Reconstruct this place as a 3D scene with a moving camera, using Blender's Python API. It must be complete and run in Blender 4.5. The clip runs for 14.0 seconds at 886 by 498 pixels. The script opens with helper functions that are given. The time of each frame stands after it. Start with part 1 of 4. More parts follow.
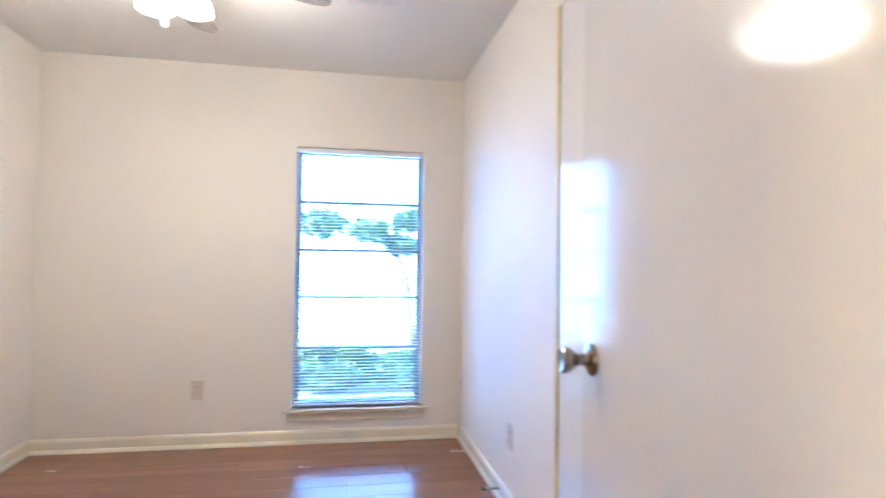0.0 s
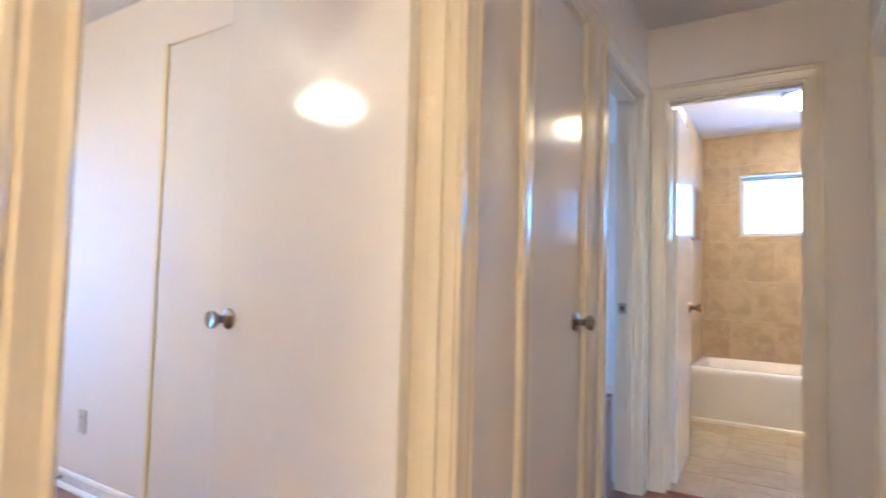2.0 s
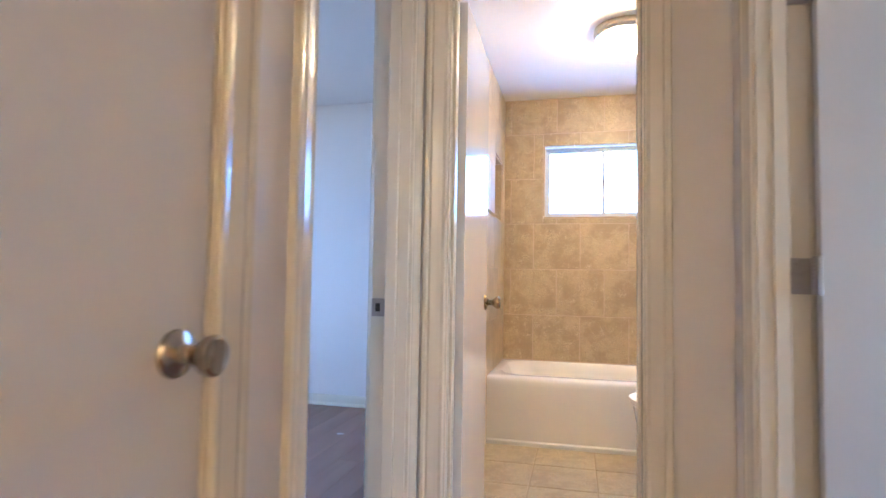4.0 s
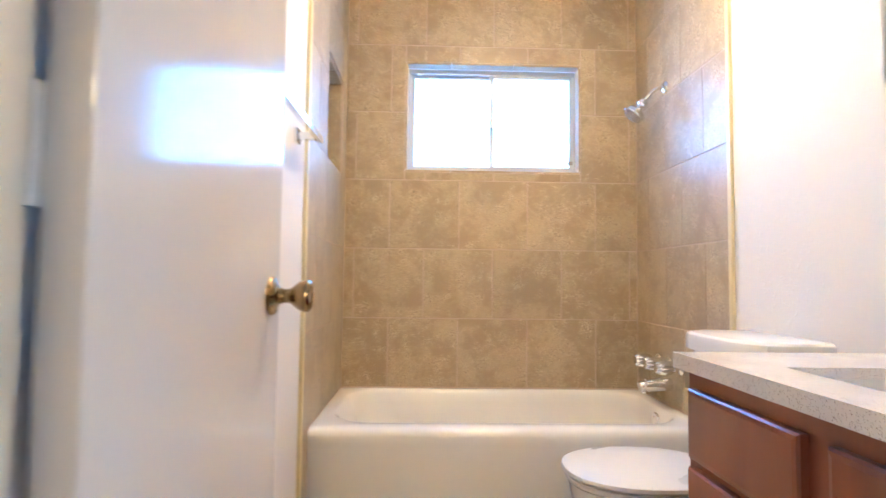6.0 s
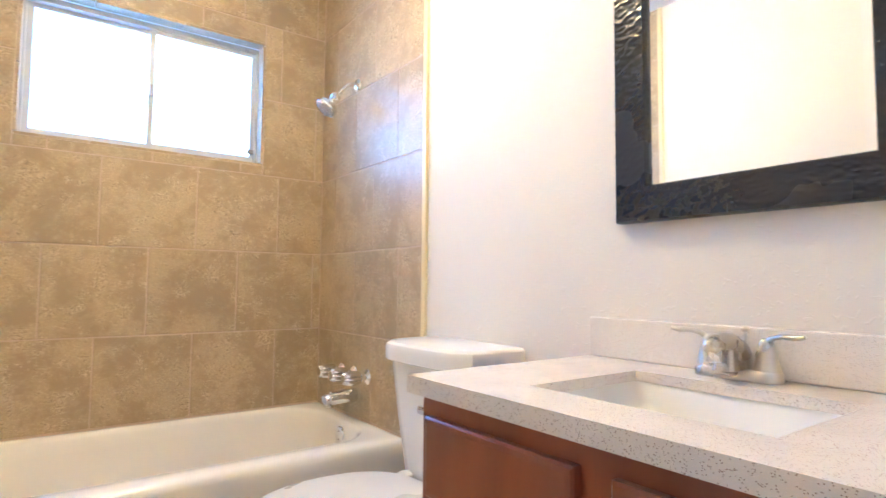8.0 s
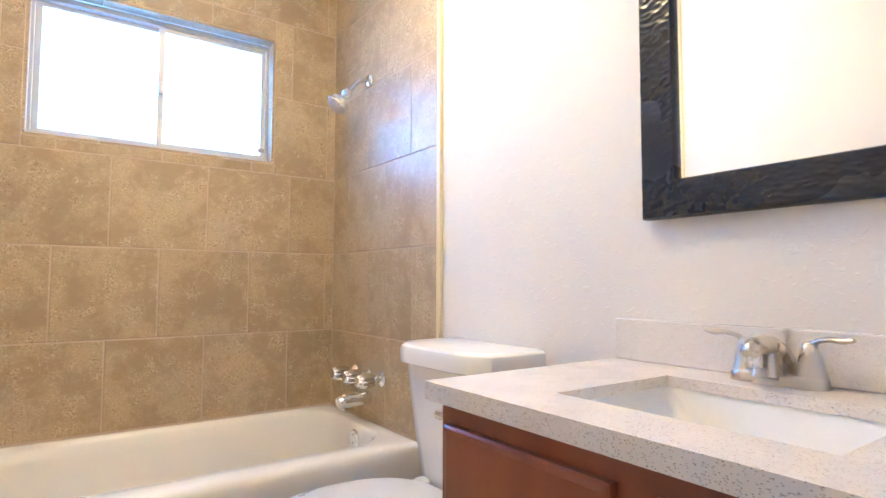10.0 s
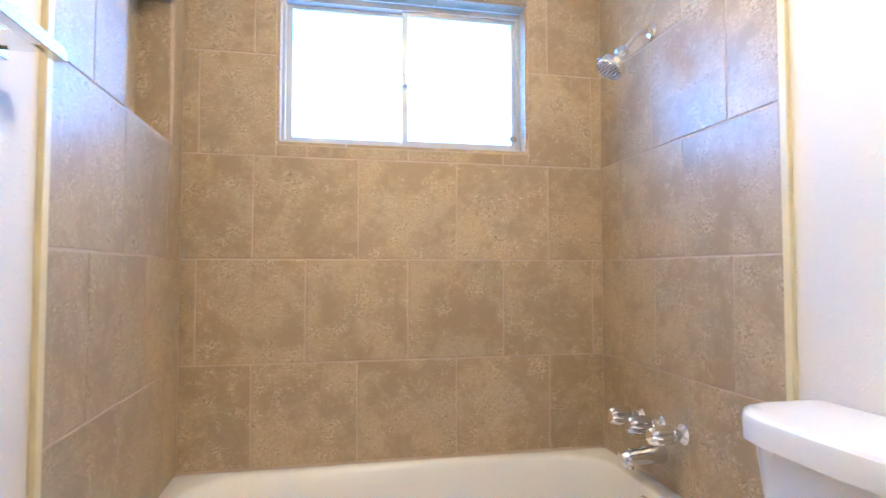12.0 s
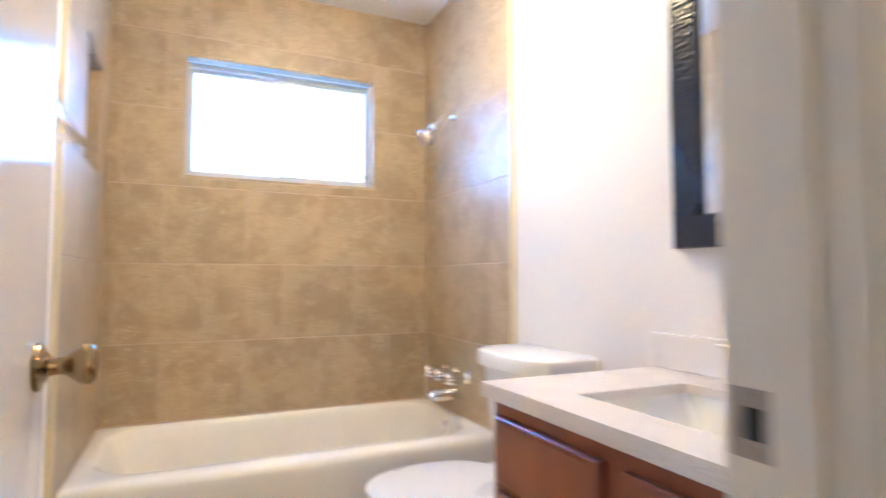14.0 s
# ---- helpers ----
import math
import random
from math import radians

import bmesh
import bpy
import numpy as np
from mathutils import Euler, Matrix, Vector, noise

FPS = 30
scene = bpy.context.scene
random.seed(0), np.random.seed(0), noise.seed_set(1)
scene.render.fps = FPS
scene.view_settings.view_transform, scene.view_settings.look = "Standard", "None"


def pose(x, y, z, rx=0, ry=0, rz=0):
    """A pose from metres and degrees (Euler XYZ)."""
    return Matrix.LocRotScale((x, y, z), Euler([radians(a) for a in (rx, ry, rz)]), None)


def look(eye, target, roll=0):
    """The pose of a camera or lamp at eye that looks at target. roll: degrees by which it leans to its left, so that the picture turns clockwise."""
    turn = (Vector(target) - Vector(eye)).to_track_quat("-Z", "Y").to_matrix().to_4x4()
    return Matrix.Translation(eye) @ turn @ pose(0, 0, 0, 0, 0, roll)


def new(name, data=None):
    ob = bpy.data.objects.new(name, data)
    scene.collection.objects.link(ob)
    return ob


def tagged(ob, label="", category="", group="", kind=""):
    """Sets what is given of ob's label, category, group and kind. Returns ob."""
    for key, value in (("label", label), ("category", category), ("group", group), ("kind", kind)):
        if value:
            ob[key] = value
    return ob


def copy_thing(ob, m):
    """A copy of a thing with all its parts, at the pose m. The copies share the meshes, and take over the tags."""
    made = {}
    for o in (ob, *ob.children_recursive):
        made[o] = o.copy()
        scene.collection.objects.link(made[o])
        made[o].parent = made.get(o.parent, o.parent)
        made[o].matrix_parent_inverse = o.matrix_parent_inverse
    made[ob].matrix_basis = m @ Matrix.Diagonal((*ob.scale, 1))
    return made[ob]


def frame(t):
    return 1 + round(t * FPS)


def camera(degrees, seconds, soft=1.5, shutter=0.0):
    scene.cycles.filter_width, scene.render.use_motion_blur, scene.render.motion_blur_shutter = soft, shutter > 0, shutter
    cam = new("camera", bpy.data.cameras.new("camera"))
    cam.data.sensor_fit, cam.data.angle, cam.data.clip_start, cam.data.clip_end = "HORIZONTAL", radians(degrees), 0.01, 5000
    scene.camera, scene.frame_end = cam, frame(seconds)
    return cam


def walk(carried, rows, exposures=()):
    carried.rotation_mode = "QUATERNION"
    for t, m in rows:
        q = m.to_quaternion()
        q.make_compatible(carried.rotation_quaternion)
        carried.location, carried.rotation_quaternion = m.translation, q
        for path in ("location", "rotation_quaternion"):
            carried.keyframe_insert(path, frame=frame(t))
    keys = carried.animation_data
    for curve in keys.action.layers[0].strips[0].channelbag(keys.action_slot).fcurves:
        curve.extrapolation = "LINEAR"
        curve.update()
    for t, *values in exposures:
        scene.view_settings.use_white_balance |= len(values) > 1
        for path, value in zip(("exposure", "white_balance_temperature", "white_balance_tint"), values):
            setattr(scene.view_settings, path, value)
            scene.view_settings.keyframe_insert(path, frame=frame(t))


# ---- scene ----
cam = camera(77.0, 14.0, shutter=0.5)
PATH = [
    (0, (0.285, -4.988, 1.11), (-1.682, -4.632, 1.172), 0.8),
    (0.5, (0.444, -5.127, 1.109), (-1.367, -4.281, 1.176), 1.0),
    (1, (0.539, -5.338, 1.1), (-1.011, -4.076, 1.188), 1.5),
    (1.5, (0.632, -5.502, 1.094), (-0.606, -3.935, 1.192), 1.4),
    (2, (0.708, -5.609, 1.069), (-0.355, -3.918, 1.173), 1.5),
    (2.2, (0.751, -5.567, 1.094), (-0.21, -3.814, 1.181), 1.5),
    (2.5, (0.709, -5.508, 1.055), (-0.089, -3.677, 1.159), 1.7),
    (3, (0.661, -5.199, 1.052), (0.051, -3.297, 1.158), 1.5),
    (3.2, (0.654, -5.018, 1.044), (0.097, -3.1, 1.149), 1.3),
    (5.3, (0.421, -3.241, 1.018), (0.158, -1.261, 1.123), 0.5),
    (5.5, (0.43, -3.092, 0.988), (0.295, -1.099, 1.094), 0.8),
    (6, (0.427, -2.798, 0.956), (0.483, -0.802, 1.065), 0.7),
    (6.5, (0.429, -2.651, 0.954), (0.846, -0.699, 1.068), 0.9),
    (7, (0.382, -2.57, 0.97), (1.214, -0.756, 1.09), 0.6),
    (7.5, (0.384, -2.518, 0.971), (1.436, -0.822, 1.095), 0.5),
    (8, (0.389, -2.489, 0.976), (1.571, -0.881, 1.1), 0.5),
    (8.2, (0.382, -2.487, 0.976), (1.601, -0.906, 1.098), 0.4),
    (10.3, (0.429, -2.408, 0.982), (1.534, -0.746, 1.1), 0.0),
    (10.5, (0.459, -2.365, 1.01), (1.423, -0.615, 1.105), 0.0),
    (11, (0.493, -2.208, 1.054), (1.216, -0.345, 1.147), 0.2),
    (11.5, (0.5, -2.027, 1.079), (1.059, -0.109, 1.168), 0.1),
    (12, (0.495, -1.944, 1.066), (0.885, 0.016, 1.148), 0.0),
    (12.5, (0.482, -1.973, 1.042), (0.778, 0.003, 1.132), 0.1),
    (13, (0.477, -2.175, 1.046), (0.732, -0.194, 1.135), -0.1),
    (13.5, (0.452, -2.446, 1.041), (0.765, -0.474, 1.148), -0.0),
    (14, (0.345, -2.742, 1.04), (1.172, -0.925, 1.148), 0.0),
]
walk(cam, [(t, look(eye, target, roll)) for t, eye, target, roll in PATH],
     exposures=[(0.0, 3.32, 4450, 4), (1.0, 3.36, 4450, 4), (2.0, 3.38, 4700, 6), (3.0, 3.42, 4950, 8),
                (5.5, 3.4, 4950, 6), (6.5, 3.34, 4850, 2), (8.0, 3.34, 4900, 1), (10.5, 3.28, 4700, 3), (12.5, 3.24, 4500, 3), (13.5, 3.3, 4600, 2), (14.0, 3.38, 4700, 3)])

# ---- light ----
world = bpy.data.worlds.new("sky")
scene.world = world
world.use_nodes = True
wn = world.node_tree.nodes
sky = wn.new("ShaderNodeTexSky")
sky.sky_type, sky.sun_disc = "NISHITA", False
sky.sun_elevation, sky.sun_rotation = radians(42), radians(150)
wn["Background"].inputs["Strength"].default_value = 0.15
world.node_tree.links.new(sky.outputs[0], wn["Background"].inputs["Color"])

sun = new("sun", bpy.data.lights.new("sun", "SUN"))
sun.data.energy, sun.data.angle, sun.data.color = 3.0, radians(0.53), (1.0, 0.95, 0.88)
sun.matrix_world = look((0, 0, 10), (-0.45, 0.75, 9.1))


def daylight(name, m, w, h, power, color):
    """An area lamp in an opening: the sky's light, or added fill light."""
    lamp = bpy.data.lights.new(name, "AREA")
    lamp.shape, lamp.size, lamp.size_y, lamp.energy, lamp.color = "RECTANGLE", w, h, power, color
    ob = new(name, lamp)
    ob.matrix_world = m
    return ob


DAY = (0.10, 0.42, 1.0)
daylight("bath_window_light", look((0.755, 0.132, 1.78), (0.755, -1.0, 1.78)), 0.88, 0.55, 1.6, DAY)
# second bedroom lamp is added fill, its source is unseen
daylight("second_bedroom_window_light", look((-3.28, -1.8, 1.3), (-1.0, -1.8, 1.2)), 1.15, 1.35, 0.75, (1.0, 0.86, 0.78))
# warm lamp added to brighten side room and hall trim, no known window
daylight("side_room_window_light", look((3.98, -4.5, 1.3), (1.0, -4.5, 1.2)), 1.15, 1.35, 0.38, (1.0, 0.72, 0.46))


# ---- materials ----
def material(name, color, rough=0.5, metal=0.0, vary=0.06, scale=3.0, fine=60.0, bump=0.1, bump_scale=80.0, spec=0.5,
             tint=None, piece=0.0, rough_vary=0.08, distance=0.002, coat=0.0):
    """A paint, stone or metal with slow stains, fine grain and relief."""
    mat = bpy.data.materials.new(name)
    mat.use_nodes = True
    n, l = mat.node_tree.nodes, mat.node_tree.links
    b = n["Principled BSDF"]
    b.inputs["Metallic"].default_value = metal
    b.inputs["Specular IOR Level"].default_value = spec
    b.inputs["Coat Weight"].default_value = coat
    b.inputs["Coat Roughness"].default_value = 0.08
    co = n.new("ShaderNodeTexCoord")
    src = co.outputs["Object"]
    if piece:
        info = n.new("ShaderNodeObjectInfo")
        mul = n.new("ShaderNodeVectorMath")
        mul.operation = "SCALE"
        l.new(info.outputs["Random"], mul.inputs["Scale"])
        mul.inputs[0].default_value = (37, 71, 53)
        add = n.new("ShaderNodeVectorMath")
        l.new(src, add.inputs[0])
        l.new(mul.outputs[0], add.inputs[1])
        src = add.outputs[0]
    big, small = n.new("ShaderNodeTexNoise"), n.new("ShaderNodeTexNoise")
    big.inputs["Scale"].default_value, small.inputs["Scale"].default_value = scale, fine
    big.inputs["Detail"].default_value, small.inputs["Detail"].default_value = 4, 3
    l.new(src, big.inputs["Vector"])
    l.new(src, small.inputs["Vector"])
    mixv = n.new("ShaderNodeMath")
    mixv.operation = "MULTIPLY_ADD"
    mixv.inputs[1].default_value = 0.35
    l.new(small.outputs["Fac"], mixv.inputs[0])
    l.new(big.outputs["Fac"], mixv.inputs[2])
    ramp = n.new("ShaderNodeValToRGB")
    dark = tint or tuple(c * (1 - 2.2 * vary) for c in color)
    ramp.color_ramp.elements[0].position, ramp.color_ramp.elements[1].position = 0.42, 0.92
    ramp.color_ramp.elements[0].color, ramp.color_ramp.elements[1].color = (*dark, 1), (*color, 1)
    l.new(mixv.outputs[0], ramp.inputs["Fac"])
    out = ramp.outputs["Color"]
    if piece:
        hsv = n.new("ShaderNodeHueSaturation")
        rng = n.new("ShaderNodeMapRange")
        rng.inputs["To Min"].default_value, rng.inputs["To Max"].default_value = 1 - piece, 1 + piece
        l.new(info.outputs["Random"], rng.inputs["Value"])
        l.new(rng.outputs[0], hsv.inputs["Value"])
        l.new(out, hsv.inputs["Color"])
        out = hsv.outputs["Color"]
    l.new(out, b.inputs["Base Color"])
    rr = n.new("ShaderNodeMapRange")
    rr.inputs["To Min"].default_value, rr.inputs["To Max"].default_value = max(0.02, rough - rough_vary), min(1, rough + rough_vary)
    l.new(big.outputs["Fac"], rr.inputs["Value"])
    l.new(rr.outputs[0], b.inputs["Roughness"])
    if bump:
        tex = n.new("ShaderNodeTexNoise")
        tex.inputs["Scale"].default_value, tex.inputs["Detail"].default_value = bump_scale, 3
        l.new(src, tex.inputs["Vector"])
        bp = n.new("ShaderNodeBump")
        bp.inputs["Strength"].default_value, bp.inputs["Distance"].default_value = bump, distance
        l.new(tex.outputs["Fac"], bp.inputs["Height"])
        l.new(bp.outputs[0], b.inputs["Normal"])
    return mat


def knockdown(mat, scale=42.0, low=0.56, high=0.64, depth=0.0035, strength=0.55):
    """Adds the flattened splatter of a textured plaster wall."""
    n, l = mat.node_tree.nodes, mat.node_tree.links
    b = n["Principled BSDF"]
    co = n.new("ShaderNodeTexCoord")
    tex = n.new("ShaderNodeTexNoise")
    tex.inputs["Scale"].default_value, tex.inputs["Detail"].default_value, tex.inputs["Distortion"].default_value = scale, 2, 0.8
    l.new(co.outputs["Object"], tex.inputs["Vector"])
    rng = n.new("ShaderNodeMapRange")
    rng.interpolation_type = "SMOOTHSTEP"
    rng.inputs["From Min"].default_value, rng.inputs["From Max"].default_value = low, high
    l.new(tex.outputs["Fac"], rng.inputs["Value"])
    bp = n.new("ShaderNodeBump")
    bp.inputs["Strength"].default_value, bp.inputs["Distance"].default_value = strength, depth
    l.new(rng.outputs[0], bp.inputs["Height"])
    old = b.inputs["Normal"].links
    if old:
        l.new(old[0].from_socket, bp.inputs["Normal"])
    l.new(bp.outputs[0], b.inputs["Normal"])
    return mat


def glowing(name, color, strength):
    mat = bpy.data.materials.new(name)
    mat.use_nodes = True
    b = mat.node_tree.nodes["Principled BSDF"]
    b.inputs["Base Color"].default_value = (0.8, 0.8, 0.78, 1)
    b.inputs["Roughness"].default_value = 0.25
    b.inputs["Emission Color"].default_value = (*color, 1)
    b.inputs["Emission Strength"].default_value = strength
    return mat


def stone_tile(name, light, mid, dark, rough=0.32):
    """Glazed travertine-look tile: clouds, worn pale patches and dark pits, different on every tile."""
    mat = bpy.data.materials.new(name)
    mat.use_nodes = True
    n, l = mat.node_tree.nodes, mat.node_tree.links
    b = n["Principled BSDF"]
    co, info = n.new("ShaderNodeTexCoord"), n.new("ShaderNodeObjectInfo")
    mul, add = n.new("ShaderNodeVectorMath"), n.new("ShaderNodeVectorMath")
    mul.operation = "SCALE"
    mul.inputs[0].default_value = (57, 91, 33)
    l.new(info.outputs["Random"], mul.inputs["Scale"])
    l.new(co.outputs["Object"], add.inputs[0])
    l.new(mul.outputs[0], add.inputs[1])
    noises = []
    for s, d, r in ((4.6, 10, 0.7), (12, 12, 0.82), (150, 5, 0.74)):
        t = n.new("ShaderNodeTexNoise")
        t.inputs["Scale"].default_value, t.inputs["Detail"].default_value, t.inputs["Roughness"].default_value = s, d, r
        t.inputs["Distortion"].default_value = 0.4
        l.new(add.outputs[0], t.inputs["Vector"])
        noises.append(t)
    ramp = n.new("ShaderNodeValToRGB")
    e = ramp.color_ramp.elements
    e[0].position, e[0].color = 0.45, (*dark, 1)
    e[1].position, e[1].color = 0.55, (*light, 1)
    m = e.new(0.5)
    m.color = (*mid, 1)
    sumn = n.new("ShaderNodeMath")
    sumn.operation = "MULTIPLY_ADD"
    sumn.inputs[1].default_value = 0.58
    l.new(noises[1].outputs["Fac"], sumn.inputs[0])
    half = n.new("ShaderNodeMath")
    half.operation = "MULTIPLY"
    half.inputs[1].default_value = 0.42
    l.new(noises[0].outputs["Fac"], half.inputs[0])
    l.new(half.outputs[0], sumn.inputs[2])
    l.new(sumn.outputs[0], ramp.inputs["Fac"])
    # worn patches with crisp pale flecks and dark pits
    col = ramp.outputs["Color"]
    for i, lo, hi, f0, f1, shade in ((1, 0.515, 0.57, 0.51, 0.57, [min(1, c * k) for c, k in zip(light, (1.28, 1.33, 1.45))]),
                                     (1, 0.50, 0.56, 0.48, 0.42, [c * 0.66 for c in dark]), (0, 0.49, 0.54, 0.53, 0.60, [c * 1.15 for c in light])):
        patch, speck, both = n.new("ShaderNodeMapRange"), n.new("ShaderNodeMapRange"), n.new("ShaderNodeMath")
        patch.inputs["From Min"].default_value, patch.inputs["From Max"].default_value = lo, hi
        speck.inputs["From Min"].default_value, speck.inputs["From Max"].default_value = f0, f1
        patch.inputs["To Max"].default_value = 0.95
        l.new(noises[i].outputs["Fac"], patch.inputs["Value"])
        l.new(noises[2].outputs["Fac"], speck.inputs["Value"])
        both.operation = "MULTIPLY"
        l.new(patch.outputs[0], both.inputs[0])
        l.new(speck.outputs[0], both.inputs[1])
        mix = n.new("ShaderNodeMix")
        mix.data_type = "RGBA"
        l.new(both.outputs[0], mix.inputs["Factor"])
        l.new(col, mix.inputs["A"])
        mix.inputs["B"].default_value = (*shade, 1)
        col = mix.outputs["Result"]
    hsv, rng = n.new("ShaderNodeHueSaturation"), n.new("ShaderNodeMapRange")
    rng.inputs["To Min"].default_value, rng.inputs["To Max"].default_value = 0.93, 1.07
    l.new(info.outputs["Random"], rng.inputs["Value"])
    l.new(rng.outputs[0], hsv.inputs["Value"])
    l.new(col, hsv.inputs["Color"])
    l.new(hsv.outputs["Color"], b.inputs["Base Color"])
    rr = n.new("ShaderNodeMapRange")
    rr.inputs["To Min"].default_value, rr.inputs["To Max"].default_value = rough - 0.03, rough + 0.07
    l.new(noises[1].outputs["Fac"], rr.inputs["Value"])
    l.new(rr.outputs[0], b.inputs["Roughness"])
    bp = n.new("ShaderNodeBump")
    bp.inputs["Strength"].default_value, bp.inputs["Distance"].default_value = 0.35, 0.0012
    l.new(sumn.outputs[0], bp.inputs["Height"])
    l.new(bp.outputs[0], b.inputs["Normal"])
    return mat


def speckled(name):
    """Pale quartz with grey and brown chips."""
    mat = material(name, (0.79, 0.735, 0.665), 0.2, vary=0.04, scale=9, bump=0, spec=0.5)
    n, l = mat.node_tree.nodes, mat.node_tree.links
    b = n["Principled BSDF"]
    base = b.inputs["Base Color"].links[0].from_socket
    co = n.new("ShaderNodeTexCoord")
    for s, cut, col in ((560, 0.17, (0.27, 0.19, 0.13, 1)), (760, 0.17, (0.45, 0.37, 0.3, 1)), (900, 0.2, (0.86, 0.78, 0.73, 1))):
        v = n.new("ShaderNodeTexVoronoi")
        v.inputs["Scale"].default_value = s
        l.new(co.outputs["Object"], v.inputs["Vector"])
        pick = n.new("ShaderNodeSeparateColor")
        l.new(v.outputs["Color"], pick.inputs[0])
        near, few, both = n.new("ShaderNodeMath"), n.new("ShaderNodeMath"), n.new("ShaderNodeMath")
        near.operation, few.operation, both.operation = "LESS_THAN", "LESS_THAN", "MULTIPLY"
        near.inputs[1].default_value, few.inputs[1].default_value = cut * 2.4, 0.11
        l.new(v.outputs["Distance"], near.inputs[0])
        l.new(pick.outputs[0], few.inputs[0])
        l.new(near.outputs[0], both.inputs[0])
        l.new(few.outputs[0], both.inputs[1])
        mix = n.new("ShaderNodeMix")
        mix.data_type = "RGBA"
        l.new(both.outputs[0], mix.inputs["Factor"])
        l.new(base, mix.inputs["A"])
        mix.inputs["B"].default_value = col
        base = mix.outputs["Result"]
    l.new(base, b.inputs["Base Color"])
    return mat


def grained(name, light, dark, rough=0.35, along=(1, 1, 1), piece=0.0, coat=0.0):
    """Wood with the grain along the axis whose factor is small."""
    mat = material(name, light, rough, vary=0.1, piece=piece, bump=0.05, bump_scale=140, coat=coat)
    n, l = mat.node_tree.nodes, mat.node_tree.links
    b = n["Principled BSDF"]
    co, mp = n.new("ShaderNodeTexCoord"), n.new("ShaderNodeMapping")
    mp.inputs["Scale"].default_value = along
    l.new(co.outputs["Object"], mp.inputs["Vector"])
    src = mp.outputs[0]
    if piece:
        info, mul, add = n.new("ShaderNodeObjectInfo"), n.new("ShaderNodeVectorMath"), n.new("ShaderNodeVectorMath")
        mul.operation = "SCALE"
        mul.inputs[0].default_value = (41, 67, 29)
        l.new(info.outputs["Random"], mul.inputs["Scale"])
        l.new(src, add.inputs[0])
        l.new(mul.outputs[0], add.inputs[1])
        src = add.outputs[0]
    t = n.new("ShaderNodeTexNoise")
    t.inputs["Scale"].default_value, t.inputs["Detail"].default_value, t.inputs["Distortion"].default_value = 6, 8, 1.2
    l.new(src, t.inputs["Vector"])
    ramp = n.new("ShaderNodeValToRGB")
    ramp.color_ramp.elements[0].position, ramp.color_ramp.elements[1].position = 0.35, 0.65
    ramp.color_ramp.elements[0].color, ramp.color_ramp.elements[1].color = (*dark, 1), (*light, 1)
    l.new(t.outputs["Fac"], ramp.inputs["Fac"])
    out = ramp.outputs["Color"]
    if piece:
        hsv, rng = n.new("ShaderNodeHueSaturation"), n.new("ShaderNodeMapRange")
        rng.inputs["To Min"].default_value, rng.inputs["To Max"].default_value = 1 - piece, 1 + piece
        l.new(info.outputs["Random"], rng.inputs["Value"])
        l.new(rng.outputs[0], hsv.inputs["Value"])
        l.new(out, hsv.inputs["Color"])
        out = hsv.outputs["Color"]
    l.new(out, b.inputs["Base Color"])
    return mat


def glass(name, color=(0.95, 0.98, 1.0), rough=0.0):
    mat = bpy.data.materials.new(name)
    mat.use_nodes = True
    b = mat.node_tree.nodes["Principled BSDF"]
    b.inputs["Base Color"].default_value = (*color, 1)
    b.inputs["Roughness"].default_value = rough
    b.inputs["Transmission Weight"].default_value = 1.0
    b.inputs["IOR"].default_value = 1.45
    return mat


WALL = material("cream_wall_paint", (0.80, 0.75, 0.69), 0.55, vary=0.012, scale=1.3, bump=0.16, bump_scale=120)
BATH_WALL = knockdown(material("cream_textured_bath_paint", (0.775, 0.725, 0.65), 0.78, spec=0.2, vary=0.012, scale=1.3, bump=0.14, bump_scale=170), 62.0, 0.58, 0.70, 0.0016, 0.36)
CEILING = material("white_ceiling_paint", (0.80, 0.78, 0.75), 0.8, vary=0.015, scale=1.1, bump=0.35, bump_scale=110)
TRIM = material("cream_gloss_trim", (0.80, 0.73, 0.585), 0.24, vary=0.03, scale=4, bump=0.08, bump_scale=35)
DOOR = material("white_gloss_door_paint", (0.80, 0.765, 0.72), 0.12, vary=0.015, scale=2, bump=0.1, bump_scale=24, rough_vary=0.04)
SEAL = material("cream_tile_trim", (0.80, 0.69, 0.40), 0.4, vary=0.05, scale=6)
TILE = stone_tile("brown_stone_tile", (0.47, 0.372, 0.226), (0.425, 0.33, 0.2), (0.368, 0.28, 0.168), 0.34)
FLOOR_TILE = stone_tile("beige_floor_tile", (0.50, 0.41, 0.245), (0.445, 0.355, 0.205), (0.375, 0.295, 0.165), 0.3)
GROUT = material("sand_grout", (0.58, 0.455, 0.335), 0.85, vary=0.08, scale=12, bump=0.3, bump_scale=300)
FLOOR_GROUT = material("beige_grout", (0.45, 0.36, 0.22), 0.85, vary=0.08, scale=12, bump=0.3, bump_scale=300)
PORCELAIN = material("white_porcelain", (0.87, 0.85, 0.81), 0.09, vary=0.008, scale=2, bump=0, rough_vary=0.03)
ENAMEL = material("white_tub_enamel", (0.84, 0.81, 0.76), 0.14, vary=0.012, scale=2, bump=0.03, bump_scale=9, rough_vary=0.04)
PLATE = material("beige_wall_plate", (0.60, 0.53, 0.44), 0.35, vary=0.03, bump=0)
PLASTIC = material("white_plastic", (0.78, 0.76, 0.72), 0.3, vary=0.02, bump=0)
CHROME = material("chrome", (0.82, 0.83, 0.84), 0.07, 1.0, vary=0.02, bump=0, rough_vary=0.03)
KNOB = material("dark_satin_nickel", (0.42, 0.37, 0.31), 0.22, 1.0, vary=0.06, scale=10, bump=0.04)
